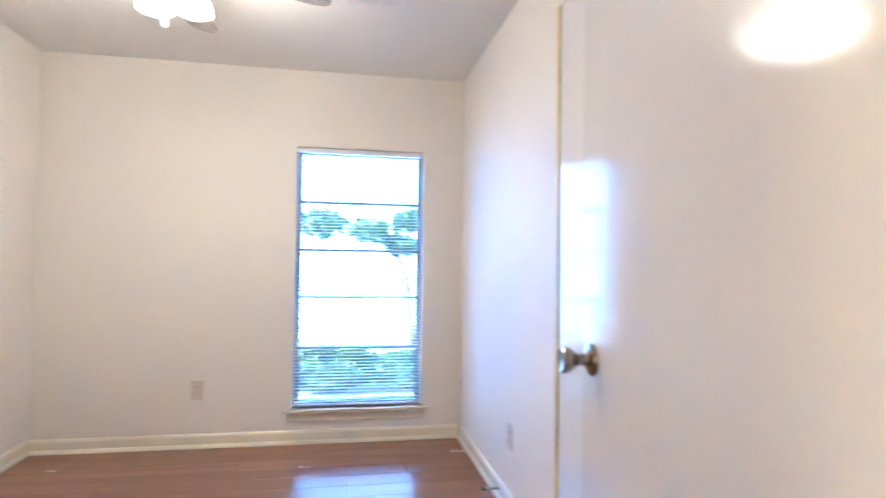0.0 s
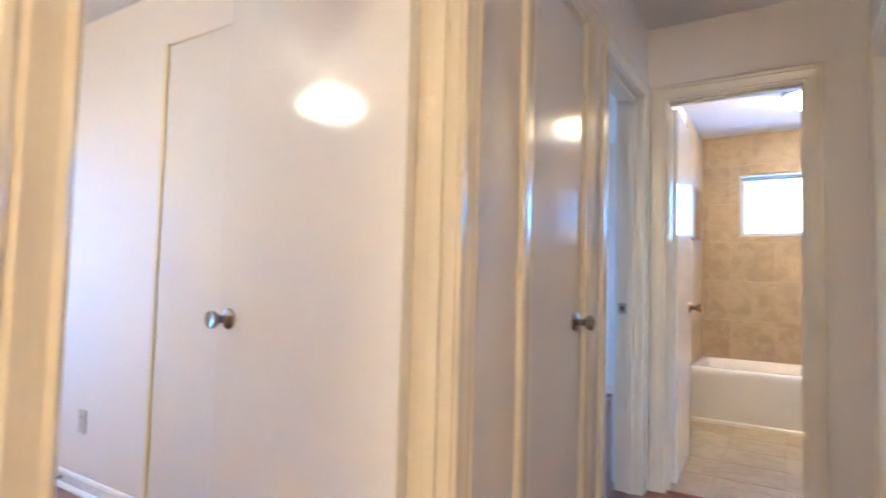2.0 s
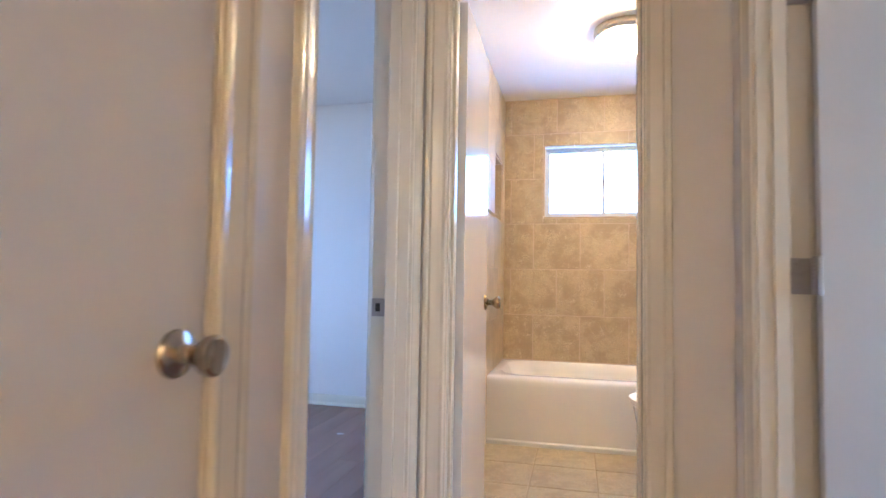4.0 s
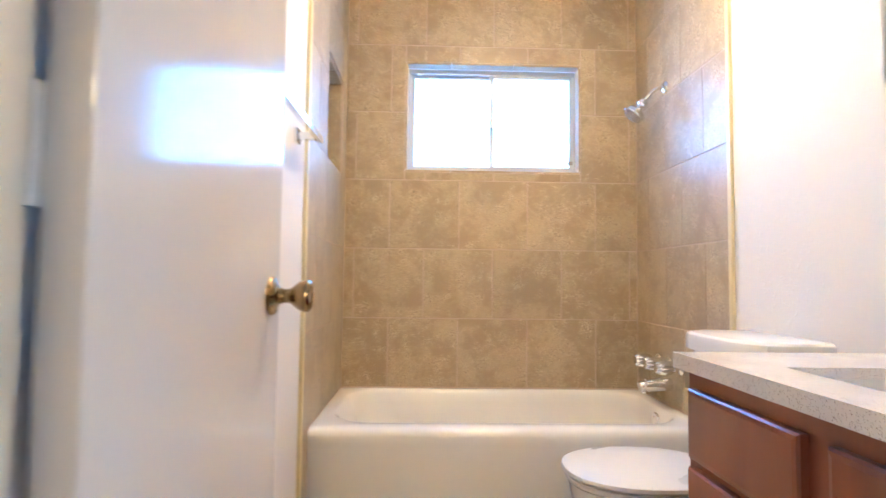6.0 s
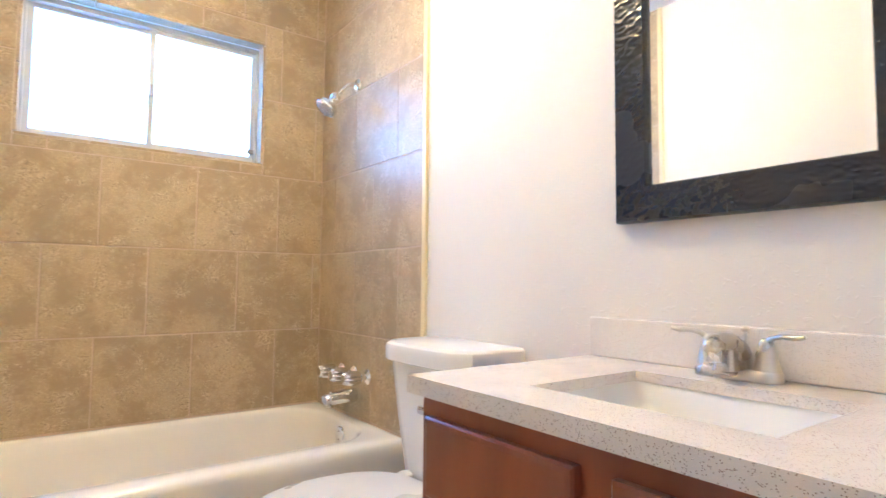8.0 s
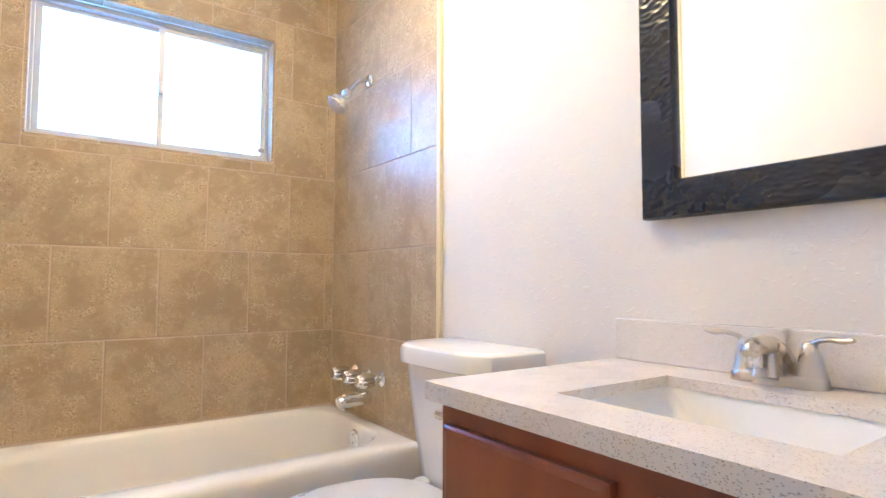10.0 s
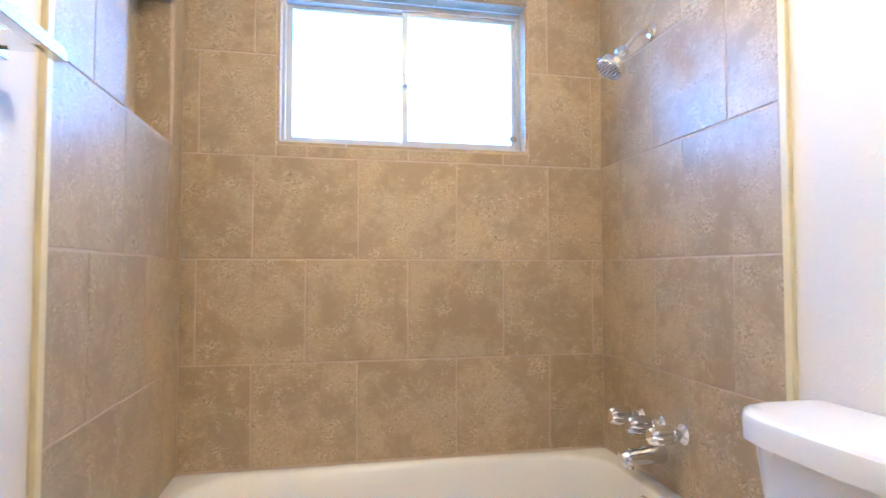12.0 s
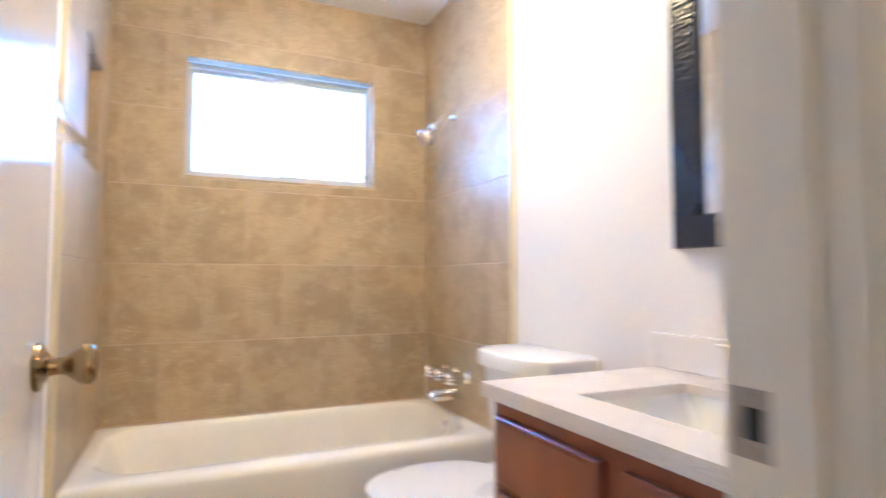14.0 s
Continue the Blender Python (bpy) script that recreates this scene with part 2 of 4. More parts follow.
NICKEL = material("brushed_nickel", (0.62, 0.57, 0.50), 0.28, 1.0, vary=0.04, scale=8, bump=0.05, bump_scale=300)
BRASS = material("worn_antique_brass", (0.42, 0.31, 0.16), 0.27, 1.0, vary=0.12, scale=14, bump=0.05)
STEEL = material("dull_steel", (0.42, 0.38, 0.34), 0.4, 1.0, vary=0.08, scale=20, bump=0.05)
# near-black for shade painted into recesses, also black rubber
DARK = material("recess_shade_and_rubber", (0.03, 0.03, 0.03), 0.7, bump=0)
CHERRY = grained("cherry_stained_wood", (0.30, 0.088, 0.034), (0.215, 0.058, 0.022), 0.3, (1.0, 1.0, 0.12), coat=0.25)
LAMINATE = grained("red_brown_laminate", (0.27, 0.138, 0.085), (0.225, 0.11, 0.068), 0.24, (1.0, 0.08, 1.0), piece=0.05)
QUARTZ = speckled("speckled_quartz")
BLACK = material("black_carved_frame", (0.014, 0.015, 0.022), 0.26, vary=0.1, bump=0)
MIRROR = material("mirror_silver", (0.92, 0.93, 0.92), 0.01, 1.0, vary=0.0, bump=0, rough_vary=0.005)
ALUMINIUM = material("pale_window_aluminium", (0.58, 0.59, 0.60), 0.35, 0.0, vary=0.03, bump=0)
PANE = glass("clear_pane")
FROST = glass("obscure_pane", (0.97, 0.98, 1.0), 0.08)
BLIND = material("white_blind_slat", (0.78, 0.80, 0.80), 0.4, vary=0.01, bump=0)
WINDOW_BAR = material("grey_window_bar", (0.27, 0.30, 0.32), 0.4, vary=0.03, bump=0)
LAMP_GLASS = glowing("lit_lamp_glass", (1.0, 0.64, 0.275), 12.5)
# glow of the added, unseen hall dome that lifts the hall
HALL_FILL = glowing("hall_fill_glass", (1.0, 0.645, 0.285), 18)
FAN_GLASS = glowing("lit_fan_glass", (1.0, 0.71, 0.40), 11.5)
BLADE = grained("grey_fan_blade", (0.34, 0.30, 0.28), (0.26, 0.23, 0.21), 0.4, (0.1, 1, 1))
LEAF = material("green_leaf", (0.06, 0.12, 0.04), 0.5, vary=0.2, scale=8, bump=0)
BARK = material("brown_bark", (0.12, 0.09, 0.06), 0.9, vary=0.2, scale=12, bump=0.5, bump_scale=40)
CONCRETE = material("pale_concrete", (0.52, 0.50, 0.47), 0.85, vary=0.06, scale=0.8, bump=0.3)
# emissive blue, stands in for bright daylight outside the bedroom window
DAY_GLOW = glowing("daylight_glow_panel", (0.07, 0.39, 1.0), 1.1)


# ---- building helpers ----
def thing(name, at=(0, 0, 0), label="", category="", group="", kind="", turn=0.0):
    ob = new(name)
    ob.empty_display_size = 0.1
    ob.matrix_basis = pose(*at, 0, 0, turn)
    return tagged(ob, label, category, group, kind)


def root_matrix(ob):
    while ob.parent:
        ob = ob.parent
    return ob.matrix_basis


def mesh_from(bm, name, mat, smooth=0.0):
    me = bpy.data.meshes.new(name)
    bmesh.ops.recalc_face_normals(bm, faces=bm.faces)
    if smooth:
        for f in bm.faces:
            f.smooth = True
        for e in bm.edges:
            if len(e.link_faces) == 2 and e.calc_face_angle(0) > radians(smooth):
                e.smooth = False
    bm.to_mesh(me)
    bm.free()
    me.materials.append(mat)
    return me


def part(name, bm, mat, parent, label="", smooth=0.0, local=False):
    """One mesh object under a thing or a part; the bmesh is in world metres unless local."""
    if not local:
        bm.transform(root_matrix(parent).inverted())
    ob = new(name, mesh_from(bm, name, mat, smooth))
    ob.parent = parent
    return tagged(ob, label)


def solo(name, bm, mat, label, category, group="", kind="", smooth=0.0):
    """A thing that is one mesh."""
    return tagged(new(name, mesh_from(bm, name, mat, smooth)), label, category, group, kind)


def box(x0, x1, y0, y1, z0, z1, bevel=0.0, seg=2, bm=None):
    own = bmesh.new()
    bmesh.ops.create_cube(own, size=1)
    own.transform(Matrix.Translation(((x0 + x1) / 2, (y0 + y1) / 2, (z0 + z1) / 2))
                  @ Matrix.Diagonal((abs(x1 - x0), abs(y1 - y0), abs(z1 - z0), 1)))
    if bevel:
        bmesh.ops.bevel(own, geom=own.edges[:], offset=bevel, segments=seg, affect="EDGES", profile=0.6)
    return join(bm, own)


def join(bm, own):
    if bm is None:
        return own
    me = bpy.data.meshes.new("tmp")
    own.to_mesh(me)
    own.free()
    bm.from_mesh(me)
    bpy.data.meshes.remove(me)
    return bm


def loft(rings, close_first=True, close_last=True, bm=None):
    """Skin through rings of equally many points."""
    bm = bm or bmesh.new()
    rows = [[bm.verts.new(p) for p in ring] for ring in rings]
    n = len(rows[0])
    for a, b in zip(rows, rows[1:]):
        for i in range(n):
            bm.faces.new((a[i], a[(i + 1) % n], b[(i + 1) % n], b[i]))
    if close_first:
        bm.faces.new(rows[0][::-1])
    if close_last:
        bm.faces.new(rows[-1])
    return bm


def round_rect(x0, x1, y0, y1, r, z, n=6):
    pts = []
    for cx, cy, a0 in ((x1 - r, y1 - r, 0), (x0 + r, y1 - r, 90), (x0 + r, y0 + r, 180), (x1 - r, y0 + r, 270)):
        for k in range(n + 1):
            a = radians(a0 + 90 * k / n)
            pts.append((cx + r * math.cos(a), cy + r * math.sin(a), z))
    return pts


def lathe(profile, axis="z", at=(0, 0, 0), n=24, squash=1.0):
    """Turned shape: profile of (radius, height) along an axis."""
    rings = []
    for r, h in profile:
        ring = []
        for k in range(n):
            a = 2 * math.pi * k / n
            c, s = max(r, 1e-4) * math.cos(a), max(r, 1e-4) * math.sin(a) * squash
            ring.append({"z": (c, s, h), "x": (h, c, s), "-x": (-h, c, s), "y": (s, h, c), "-y": (s, -h, c), "-z": (c, s, -h)}[axis])
        rings.append(ring)
    bm = loft(rings)
    bm.transform(Matrix.Translation(at))
    return bm


def tube(points, radius, n=12, flat=1.0):
    """A bent round bar through points."""
    pts = [Vector(p) for p in points]
    rings = []
    for i, p in enumerate(pts):
        way = (pts[min(i + 1, len(pts) - 1)] - pts[max(i - 1, 0)]).normalized()
        q = way.to_track_quat("Z", "Y")
        r = radius[i] if isinstance(radius, (list, tuple)) else radius
        rings.append([p + q @ Vector((r * math.cos(2 * math.pi * k / n), r * flat * math.sin(2 * math.pi * k / n), 0)) for k in range(n)])
    return loft(rings)


def pierced(u0, u1, v0, v1, holes, place, depth):
    """A slab over u, v with rectangular holes; place(u, v, w) gives the point at depth w."""
    us = sorted({u0, u1, *[h[0] for h in holes], *[h[1] for h in holes]})
    vs = sorted({v0, v1, *[h[2] for h in holes], *[h[3] for h in holes]})
    us, vs = [u for u in us if u0 <= u <= u1], [v for v in vs if v0 <= v <= v1]
    solid = lambda i, j: (0 <= i < len(us) - 1 and 0 <= j < len(vs) - 1 and not any(
        h[0] <= (us[i] + us[i + 1]) / 2 <= h[1] and h[2] <= (vs[j] + vs[j + 1]) / 2 <= h[3] for h in holes))
    bm, made = bmesh.new(), {}

    def v(a, b, w):
        if (a, b, w) not in made:
            made[a, b, w] = bm.verts.new(place(us[a], vs[b], w))
        return made[a, b, w]

    for i in range(len(us) - 1):
        for j in range(len(vs) - 1):
            if not solid(i, j):
                continue
            for w in (0, depth):
                bm.faces.new((v(i, j, w), v(i + 1, j, w), v(i + 1, j + 1, w), v(i, j + 1, w)))
            for di, dj, a, b in ((-1, 0, (i, j), (i, j + 1)), (1, 0, (i + 1, j), (i + 1, j + 1)), (0, -1, (i, j), (i + 1, j)), (0, 1, (i, j + 1), (i + 1, j + 1))):
                if not solid(i + di, j + dj):
                    bm.faces.new((v(*a, 0), v(*b, 0), v(*b, depth), v(*a, depth)))
    return bm


def wall_x(name, x0, x1, y0, y1, z1, holes=(), mat=None, label="painted plaster wall"):
    """A wall across x, its holes as (y0, y1, z0, z1)."""
    bm = pierced(y0, y1, 0, z1, list(holes), lambda u, v, w: (x0 + w, u, v), x1 - x0)
    return solo(name, bm, mat or WALL, label, "wall", kind="structure")


def wall_y(name, y0, y1, x0, x1, z1, holes=(), mat=None, label="painted plaster wall"):
    bm = pierced(x0, x1, 0, z1, list(holes), lambda u, v, w: (u, y0 + w, v), y1 - y0)
    return solo(name, bm, mat or WALL, label, "wall", kind="structure")


# ---- plan ----
HALL_W, HALL_E = 0.05, 1.01
T = 0.12
END, BATH_S = -2.525, -2.415
CEIL, BATH_CEIL = 2.44, 2.42
DOOR_H = 2.035
BED_N, BED_W, BED_S = -4.214, -3.30, -7.35
SECOND_N, SECOND_W = -0.12, -3.10
HALL_S = -7.35

J = 0.02  # jamb board
wall_x("wall_hall_west", HALL_W - T, HALL_W, HALL_S, END, CEIL,
       [(-5.315 - J, -4.51 + J, 0, DOOR_H + J), (-3.30 - J, -2.64 + J, 0, DOOR_H + J), (-4.08 - J, -3.60 + J, 0, DOOR_H + J)],
       label="cream painted hall wall with three doorways")
wall_x("wall_hall_east", HALL_E, HALL_E + T, HALL_S, END, CEIL, [(-3.56 - J, -2.74 + J, 0, DOOR_H + J)], label="cream painted hall wall with a doorway")
wall_y("wall_hall_north", END, BATH_S, -0.12, 1.62, CEIL, [(0.153 - J, 0.755 + J, 0, DOOR_H + J)], label="cream painted wall around the bathroom door")
wall_y("wall_hall_south", HALL_S - T, HALL_S, BED_W - T, 4.0, CEIL, label="cream painted end wall")
wall_y("wall_bedroom_south", -6.86, -6.74, BED_W, HALL_W - T, CEIL, label="cream painted bedroom wall")
wall_x("wall_bath_west", -0.12, 0.0, BATH_S, 0.0, CEIL, [(-0.51, -0.115, 1.457, 1.905)], mat=BATH_WALL, label="cream textured bathroom wall with a tiled niche")
wall_x("wall_bath_east", 1.5, 1.62, BATH_S, 0.0, CEIL, mat=BATH_WALL, label="cream textured bathroom wall behind the vanity")
wall_y("wall_bath_north", 0.0, 0.14, -0.12, 1.62, CEIL, [(0.307, 1.2, 1.497, 2.062)], label="outer bathroom wall with a small window")
wall_y("wall_bedroom_north", BED_N, BED_N + T, BED_W, HALL_W - T, CEIL, [(-1.65, -0.90, 0, 2.075)], label="cream painted bedroom wall with a closet door")
# the second opening is made up, for the second bedroom's fill lamp
wall_x("wall_bedroom_west", BED_W - 0.16, BED_W, HALL_S, SECOND_N, CEIL, [(-5.275, -4.475, 0.215, 1.85), (-2.4, -1.2, 0.6, 2.0)], label="cream painted outer bedroom wall with a tall window")
wall_y("wall_second_bedroom_north", SECOND_N, SECOND_N + T, BED_W, -0.12, CEIL, label="cream painted bedroom wall")
# opening is made up to go with the side room's fill lamp
wall_x("wall_side_room_east", 4.0, 4.12, HALL_S, END, CEIL, [(-5.1, -3.9, 0.6, 2.0)], label="painted wall of the side room")
wall_y("wall_side_room_north", END, BATH_S, 1.62, 4.12, CEIL, label="painted wall of the side room")
wall_y("wall_closet_back", -3.55, -3.45, BED_W, -0.72, CEIL, label="closet back wall")
wall_x("wall_closet_side", -0.72, -0.62, BED_N + T, -3.45, CEIL, label="linen closet back wall")

BED_CEIL = 2.335
solo("ceiling_bedroom", box(BED_W, HALL_W - T, HALL_S, BED_N, BED_CEIL, CEIL - 0.003), CEILING, "white textured bedroom ceiling", "ceiling", kind="structure")
solo("ceiling", box(BED_W, 4.0, HALL_S, BATH_S, CEIL, CEIL + 0.1), CEILING, "white textured ceiling over hall and bedrooms", "ceiling", kind="structure")
solo("ceiling_second_bedroom", box(BED_W, -0.12, BATH_S, SECOND_N, CEIL, CEIL + 0.1), CEILING, "white textured bedroom ceiling", "ceiling", kind="structure")
solo("ceiling_bath", box(0.0, 1.5, BATH_S, 0.0, BATH_CEIL, BATH_CEIL + 0.02), CEILING, "white bathroom ceiling", "ceiling", kind="structure")


# ---- doors and trim ----
def casing_profile(w=0.078):
    return [(0, 0), (0, 0.010), (0.006, 0.0135), (0.016, 0.0115), (0.03, 0.013), (0.05, 0.0165), (0.058, 0.0135), (0.064, 0.0175), (w - 0.004, 0.018), (w, 0.014), (w, 0)]


def casing_piece(a, b, out, face, miter_a=0, miter_b=0):
    """A moulded board from a to b; out points away from the opening, face away from the wall."""
    a, b, out, face = Vector(a), Vector(b), Vector(out), Vector(face)
    way = (b - a).normalized()
    rings = []
    for p, m in ((a, -miter_a), (b, miter_b)):
        rings.append([p + out * u + face * w + way * m * u for u, w in casing_profile()])
    return loft(rings)


def door_frame(name, a, b, depth, h=DOOR_H, casings=(True, True), label="cream painted door frame with moulded casing"):
    """Jambs, head, stops and casings of an opening from a to b (x, y) on one wall face; depth leads through the wall."""
    a, b, depth = Vector((*a, 0)), Vector((*b, 0)), Vector((*depth, 0))
    way, inn = (b - a).normalized(), depth.normalized()
    up, t = Vector((0, 0, 1)), depth.length
    f = thing(name, a, label, "door frame", kind="structure")

    def slab(p, q, r, s, name):
        bm = bmesh.new()
        corner = [p, p + q, p + q + r, p + r]
        loft([corner, [c + s for c in corner]], bm=bm)
        bmesh.ops.bevel(bm, geom=bm.edges[:], offset=0.002, segments=1, affect="EDGES")
        part(name, bm, TRIM, f)

    e = 0.001
    slab(a - way * J - inn * e, way * J, inn * (t + 2 * e), up * (h + J), "side_jamb")
    slab(b - inn * e, way * J, inn * (t + 2 * e), up * (h + J), "side_jamb")
    slab(a - inn * e + up * h, b - a, inn * (t + 2 * e), up * J, "head_jamb")
    m0 = inn * (t * 0.29)
    slab(a + m0, way * 0.011, inn * 0.036, up * (h - 0.012), "door_stop")
    slab(b + m0, way * -0.011, inn * 0.036, up * (h - 0.012), "door_stop")
    slab(a + m0 + up * h, b - a, inn * 0.036, up * -0.011, "door_stop")
    for use, base, face in ((casings[0], Vector((0, 0, 0)), -inn), (casings[1], depth, inn)):
        if not use:
            continue
        r = 0.006
        part("side_casing", casing_piece(a + base - way * r, a + base - way * r + up * (h + r), -way, face, 0, 1), TRIM, f)
        part("side_casing", casing_piece(b + base + way * r, b + base + way * r + up * (h + r), way, face, 0, 1), TRIM, f)
        part("head_casing", casing_piece(a + base - way * r + up * (h + r), b + base + way * r + up * (h + r), up, face, 1, 1), TRIM, f)
    return f


def knob(parent, at, axis, mat, label):
    """Round door knob with its rose."""
    k = part("knob", lathe([(0.0325, 0), (0.033, 0.003), (0.031, 0.007), (0.022, 0.011), (0.014, 0.015), (0.0115, 0.024), (0.0125, 0.033), (0.019, 0.041),
                            (0.025, 0.049), (0.0275, 0.057), (0.0265, 0.064), (0.0225, 0.0675), (0.019, 0.066), (0.004, 0.0655)], axis, at, 28), mat, parent, label, smooth=35)
    return k


def door_leaf(name, hinge, turn, width, h, label, mat_knob, hinge_mat, side=1, knobs=(1, 1), hinges=3, thick=0.035, group="", knob_label="satin nickel knob"):
    """Flush slab hinged at its local origin and reaching along local x; side: which local y face carries the hinge barrels."""
    d = thing(name, (*hinge, 0.0), label, "door", group, turn=turn)
    m = root_matrix(d)

    def put(n, bm, mat, parent=d, lab="", smooth=0.0):
        return part(n, bm, mat, parent, lab, smooth, local=True)

    put("slab", box(0.003, width, -thick / 2, thick / 2, 0.012, h - 0.004, 0.002), DOOR)
    for s, use in zip((1, -1), knobs):
        if use:
            put("knob", lathe([(0.0325, 0), (0.033, 0.003), (0.031, 0.007), (0.022, 0.011), (0.014, 0.015), (0.0115, 0.024), (0.0125, 0.033), (0.019, 0.041),
                               (0.025, 0.049), (0.0275, 0.057), (0.0265, 0.064), (0.0225, 0.0675), (0.019, 0.066), (0.004, 0.0655)],
                              "y" if s > 0 else "-y", (width - 0.06, s * thick / 2, 0.925), 28), mat_knob, lab=knob_label, smooth=35)
    put("latch_plate", box(width - 0.0005, width + 0.001, -0.0125, 0.0125, 0.897, 0.953, 0.0004, 1), mat_knob)
    put("latch_bolt", box(width, width + 0.009, -0.006, 0.006, 0.917, 0.933, 0.002, 1), mat_knob)
    zs = ((), (), (0.31, 1.84), (0.28, 1.05, 1.79))[hinges]
    for z in zs:
        hb = put("hinge", lathe([(0.0062, 0), (0.0062, 0.089), (0.004, 0.093)], "z", (-0.002, side * (thick / 2 + 0.004), z - 0.045), 12), hinge_mat, smooth=40)
        if hinge_mat is STEEL or hinge_mat is SEAL:
            put("hinge_leaf", box(-0.0035, 0.0025, -thick / 2 + 0.003, thick / 2 + 0.002, z - 0.045, z + 0.045, 0.001, 1), hinge_mat)
    return d


door_frame("door_frame_bedroom", (HALL_W, -5.315), (HALL_W, -4.51), (-T, 0))
door_frame("door_frame_second_bedroom", (HALL_W, -3.30), (HALL_W, -2.64), (-T, 0))
door_frame("door_frame_linen_closet", (HALL_W, -4.08), (HALL_W, -3.60), (-T, 0), casings=(True, False))
door_frame("door_frame_side_room", (HALL_E, -2.74), (HALL_E, -3.56), (T, 0))
door_frame("door_frame_bathroom", (0.153, END), (0.755, END), (0, BATH_S - END))

door_leaf("door_bedroom", (-0.064, -4.532), 174.8, 0.775, 2.03, "white glossy flush bedroom door standing wide open", KNOB, DOOR, side=-1, hinges=0)
door_leaf("door_linen_closet", (HALL_W - 0.02, -4.076), 90, 0.472, 2.03, "closed narrow glossy flush linen closet door", KNOB, DOOR, side=-1, knobs=(0, 1))
bath_door = door_leaf("door_bathroom", (0.161, BATH_S + 0.028), 91.5, 0.597, 2.03, "white glossy flush bathroom door standing open", BRASS, DOOR, side=1, knob_label="worn brass knob")
door_leaf("door_side_room", (HALL_E + T + 0.004, -2.765), -2, 0.80, 2.03, "white flush door opened into the side room", NICKEL, STEEL, side=-1)
door_leaf("door_second_bedroom", (HALL_W - T - 0.01, -3.315), 172, 0.65, 2.03, "white flush bedroom door standing wide open", KNOB, DOOR, side=1)
door_leaf("door_bedroom_closet", (-1.6275, BED_N + 0.017), 0, 0.7015, 2.069, "closed white flush bedroom closet door with painted hinges", NICKEL, SEAL, side=-1, knobs=(0, 0), hinges=2)

f = thing("door_frame_bedroom_closet", (-1.65, BED_N, 0), "thin cream painted closet door jamb", "door frame", kind="structure")
part("side_jamb", box(-1.65, -1.626, BED_N - 0.008, BED_N + 0.11, 0, 2.075, 0.002), SEAL, f)
part("side_jamb", box(-0.924, -0.90, BED_N - 0.008, BED_N + 0.11, 0, 2.075, 0.002), TRIM, f)
part("head_jamb", box(-1.626, -0.924, BED_N - 0.002, BED_N + 0.11, 2.067, 2.075, 0.001), TRIM, f)


def strike_plate(name, at, along, into, mat, label):
    """Latch plate let into a jamb: along points through the wall, into away from the opening."""
    p = thing(name, at, label, "strike plate")
    al, nn = Vector(along), Vector(into)
    plate = bmesh.new()
    for u0, u1, z0, z1 in ((-0.02, -0.008, -0.028, 0.028), (0.008, 0.022, -0.028, 0.028), (-0.008, 0.008, -0.028, -0.013), (-0.008, 0.008, 0.013, 0.028)):
        q = [Vector(at) + al * u + Vector((0, 0, z)) - nn * 0.0015 for u, z in ((u0, z0), (u1, z0), (u1, z1), (u0, z1))]
        loft([q, [c + nn * 0.0025 for c in q]], bm=plate)
    part("plate", plate, mat, p)
    q = [Vector(at) + al * u + Vector((0, 0, z)) for u, z in ((-0.008, -0.013), (0.008, -0.013), (0.008, 0.013), (-0.008, 0.013))]
    part("latch_hole", loft([[c - nn * 0.0002 for c in q], [c + nn * 0.004 for c in q]]), DARK, p)
    for z in (-0.021, 0.021):
        v = Vector(at) + Vector((0, 0, z)) - nn * 0.0018
        b = lathe([(0.004, 0), (0.0035, 0.0012)], "z", (0, 0, 0), 10)
        b.transform(Matrix.Translation(v) @ (-nn).to_track_quat("Z", "Y").to_matrix().to_4x4())
        part("screw", b, mat, p)
    return p


strike_plate("strike_plate", (-0.046, -2.64, 0.935), (1, 0, 0), (0, 1, 0), STEEL, "steel strike plate on the bedroom door jamb")
strike_plate("strike_plate", (0.755, -2.437, 0.925), (0, 1, 0), (1, 0, 0), STEEL, "worn steel strike plate on the bathroom door jamb")

# hinge leaves on the side room's far jamb
for z in (0.28, 1.05, 1.79):
    hp = thing("jamb_hinge", (1.10, -2.742, z), "dull steel butt hinge on the door jamb", "hinge", "hinges of the side room door")
    part("hinge_leaf", box(1.075, 1.131, -2.7425, -2.7395, z - 0.045, z + 0.045, 0.001, 1), STEEL, hp)
    part("knuckle", lathe([(0.007, -0.045), (0.007, 0.045), (0.004, 0.05)], "z", (1.134, -2.747, z), 12), STEEL, hp, smooth=40)
    for dz in (-0.028, 0, 0.028):
        part("screw", lathe([(0.0045, 0), (0.003, 0.0012)], "-y", (1.092 + 0.012 * (dz == 0), -2.7425, z + dz), 10), STEEL, hp)


def baseboard(name, a, b, out, label="cream painted baseboard with a shoe moulding"):
    a, b, out = Vector((*a, 0)), Vector((*b, 0)), Vector((*out, 0))
    prof = [(0, 0), (0.022, 0), (0.022, 0.008), (0.016, 0.02), (0.0125, 0.024), (0.012, 0.066), (0.008, 0.078), (0.004, 0.083), (0, 0.083)]
    bm = loft([[p + out * u + Vector((0, 0, w)) for u, w in prof] for p in (a, b)])
    return solo(name, bm, TRIM, label, "baseboard", kind="structure")


baseboard("baseboard", (BED_W, BED_N), (BED_W, -6.74), (1, 0))
baseboard("baseboard", (BED_W, -6.74), (HALL_W - T, -6.74), (0, 1))
baseboard("baseboard", (BED_W, BED_N), (-1.65, BED_N), (0, -1))
baseboard("baseboard", (-0.90, BED_N), (-0.15, BED_N), (0, -1))
baseboard("baseboard", (BED_W, SECOND_N), (-0.12, SECOND_N), (0, -1))
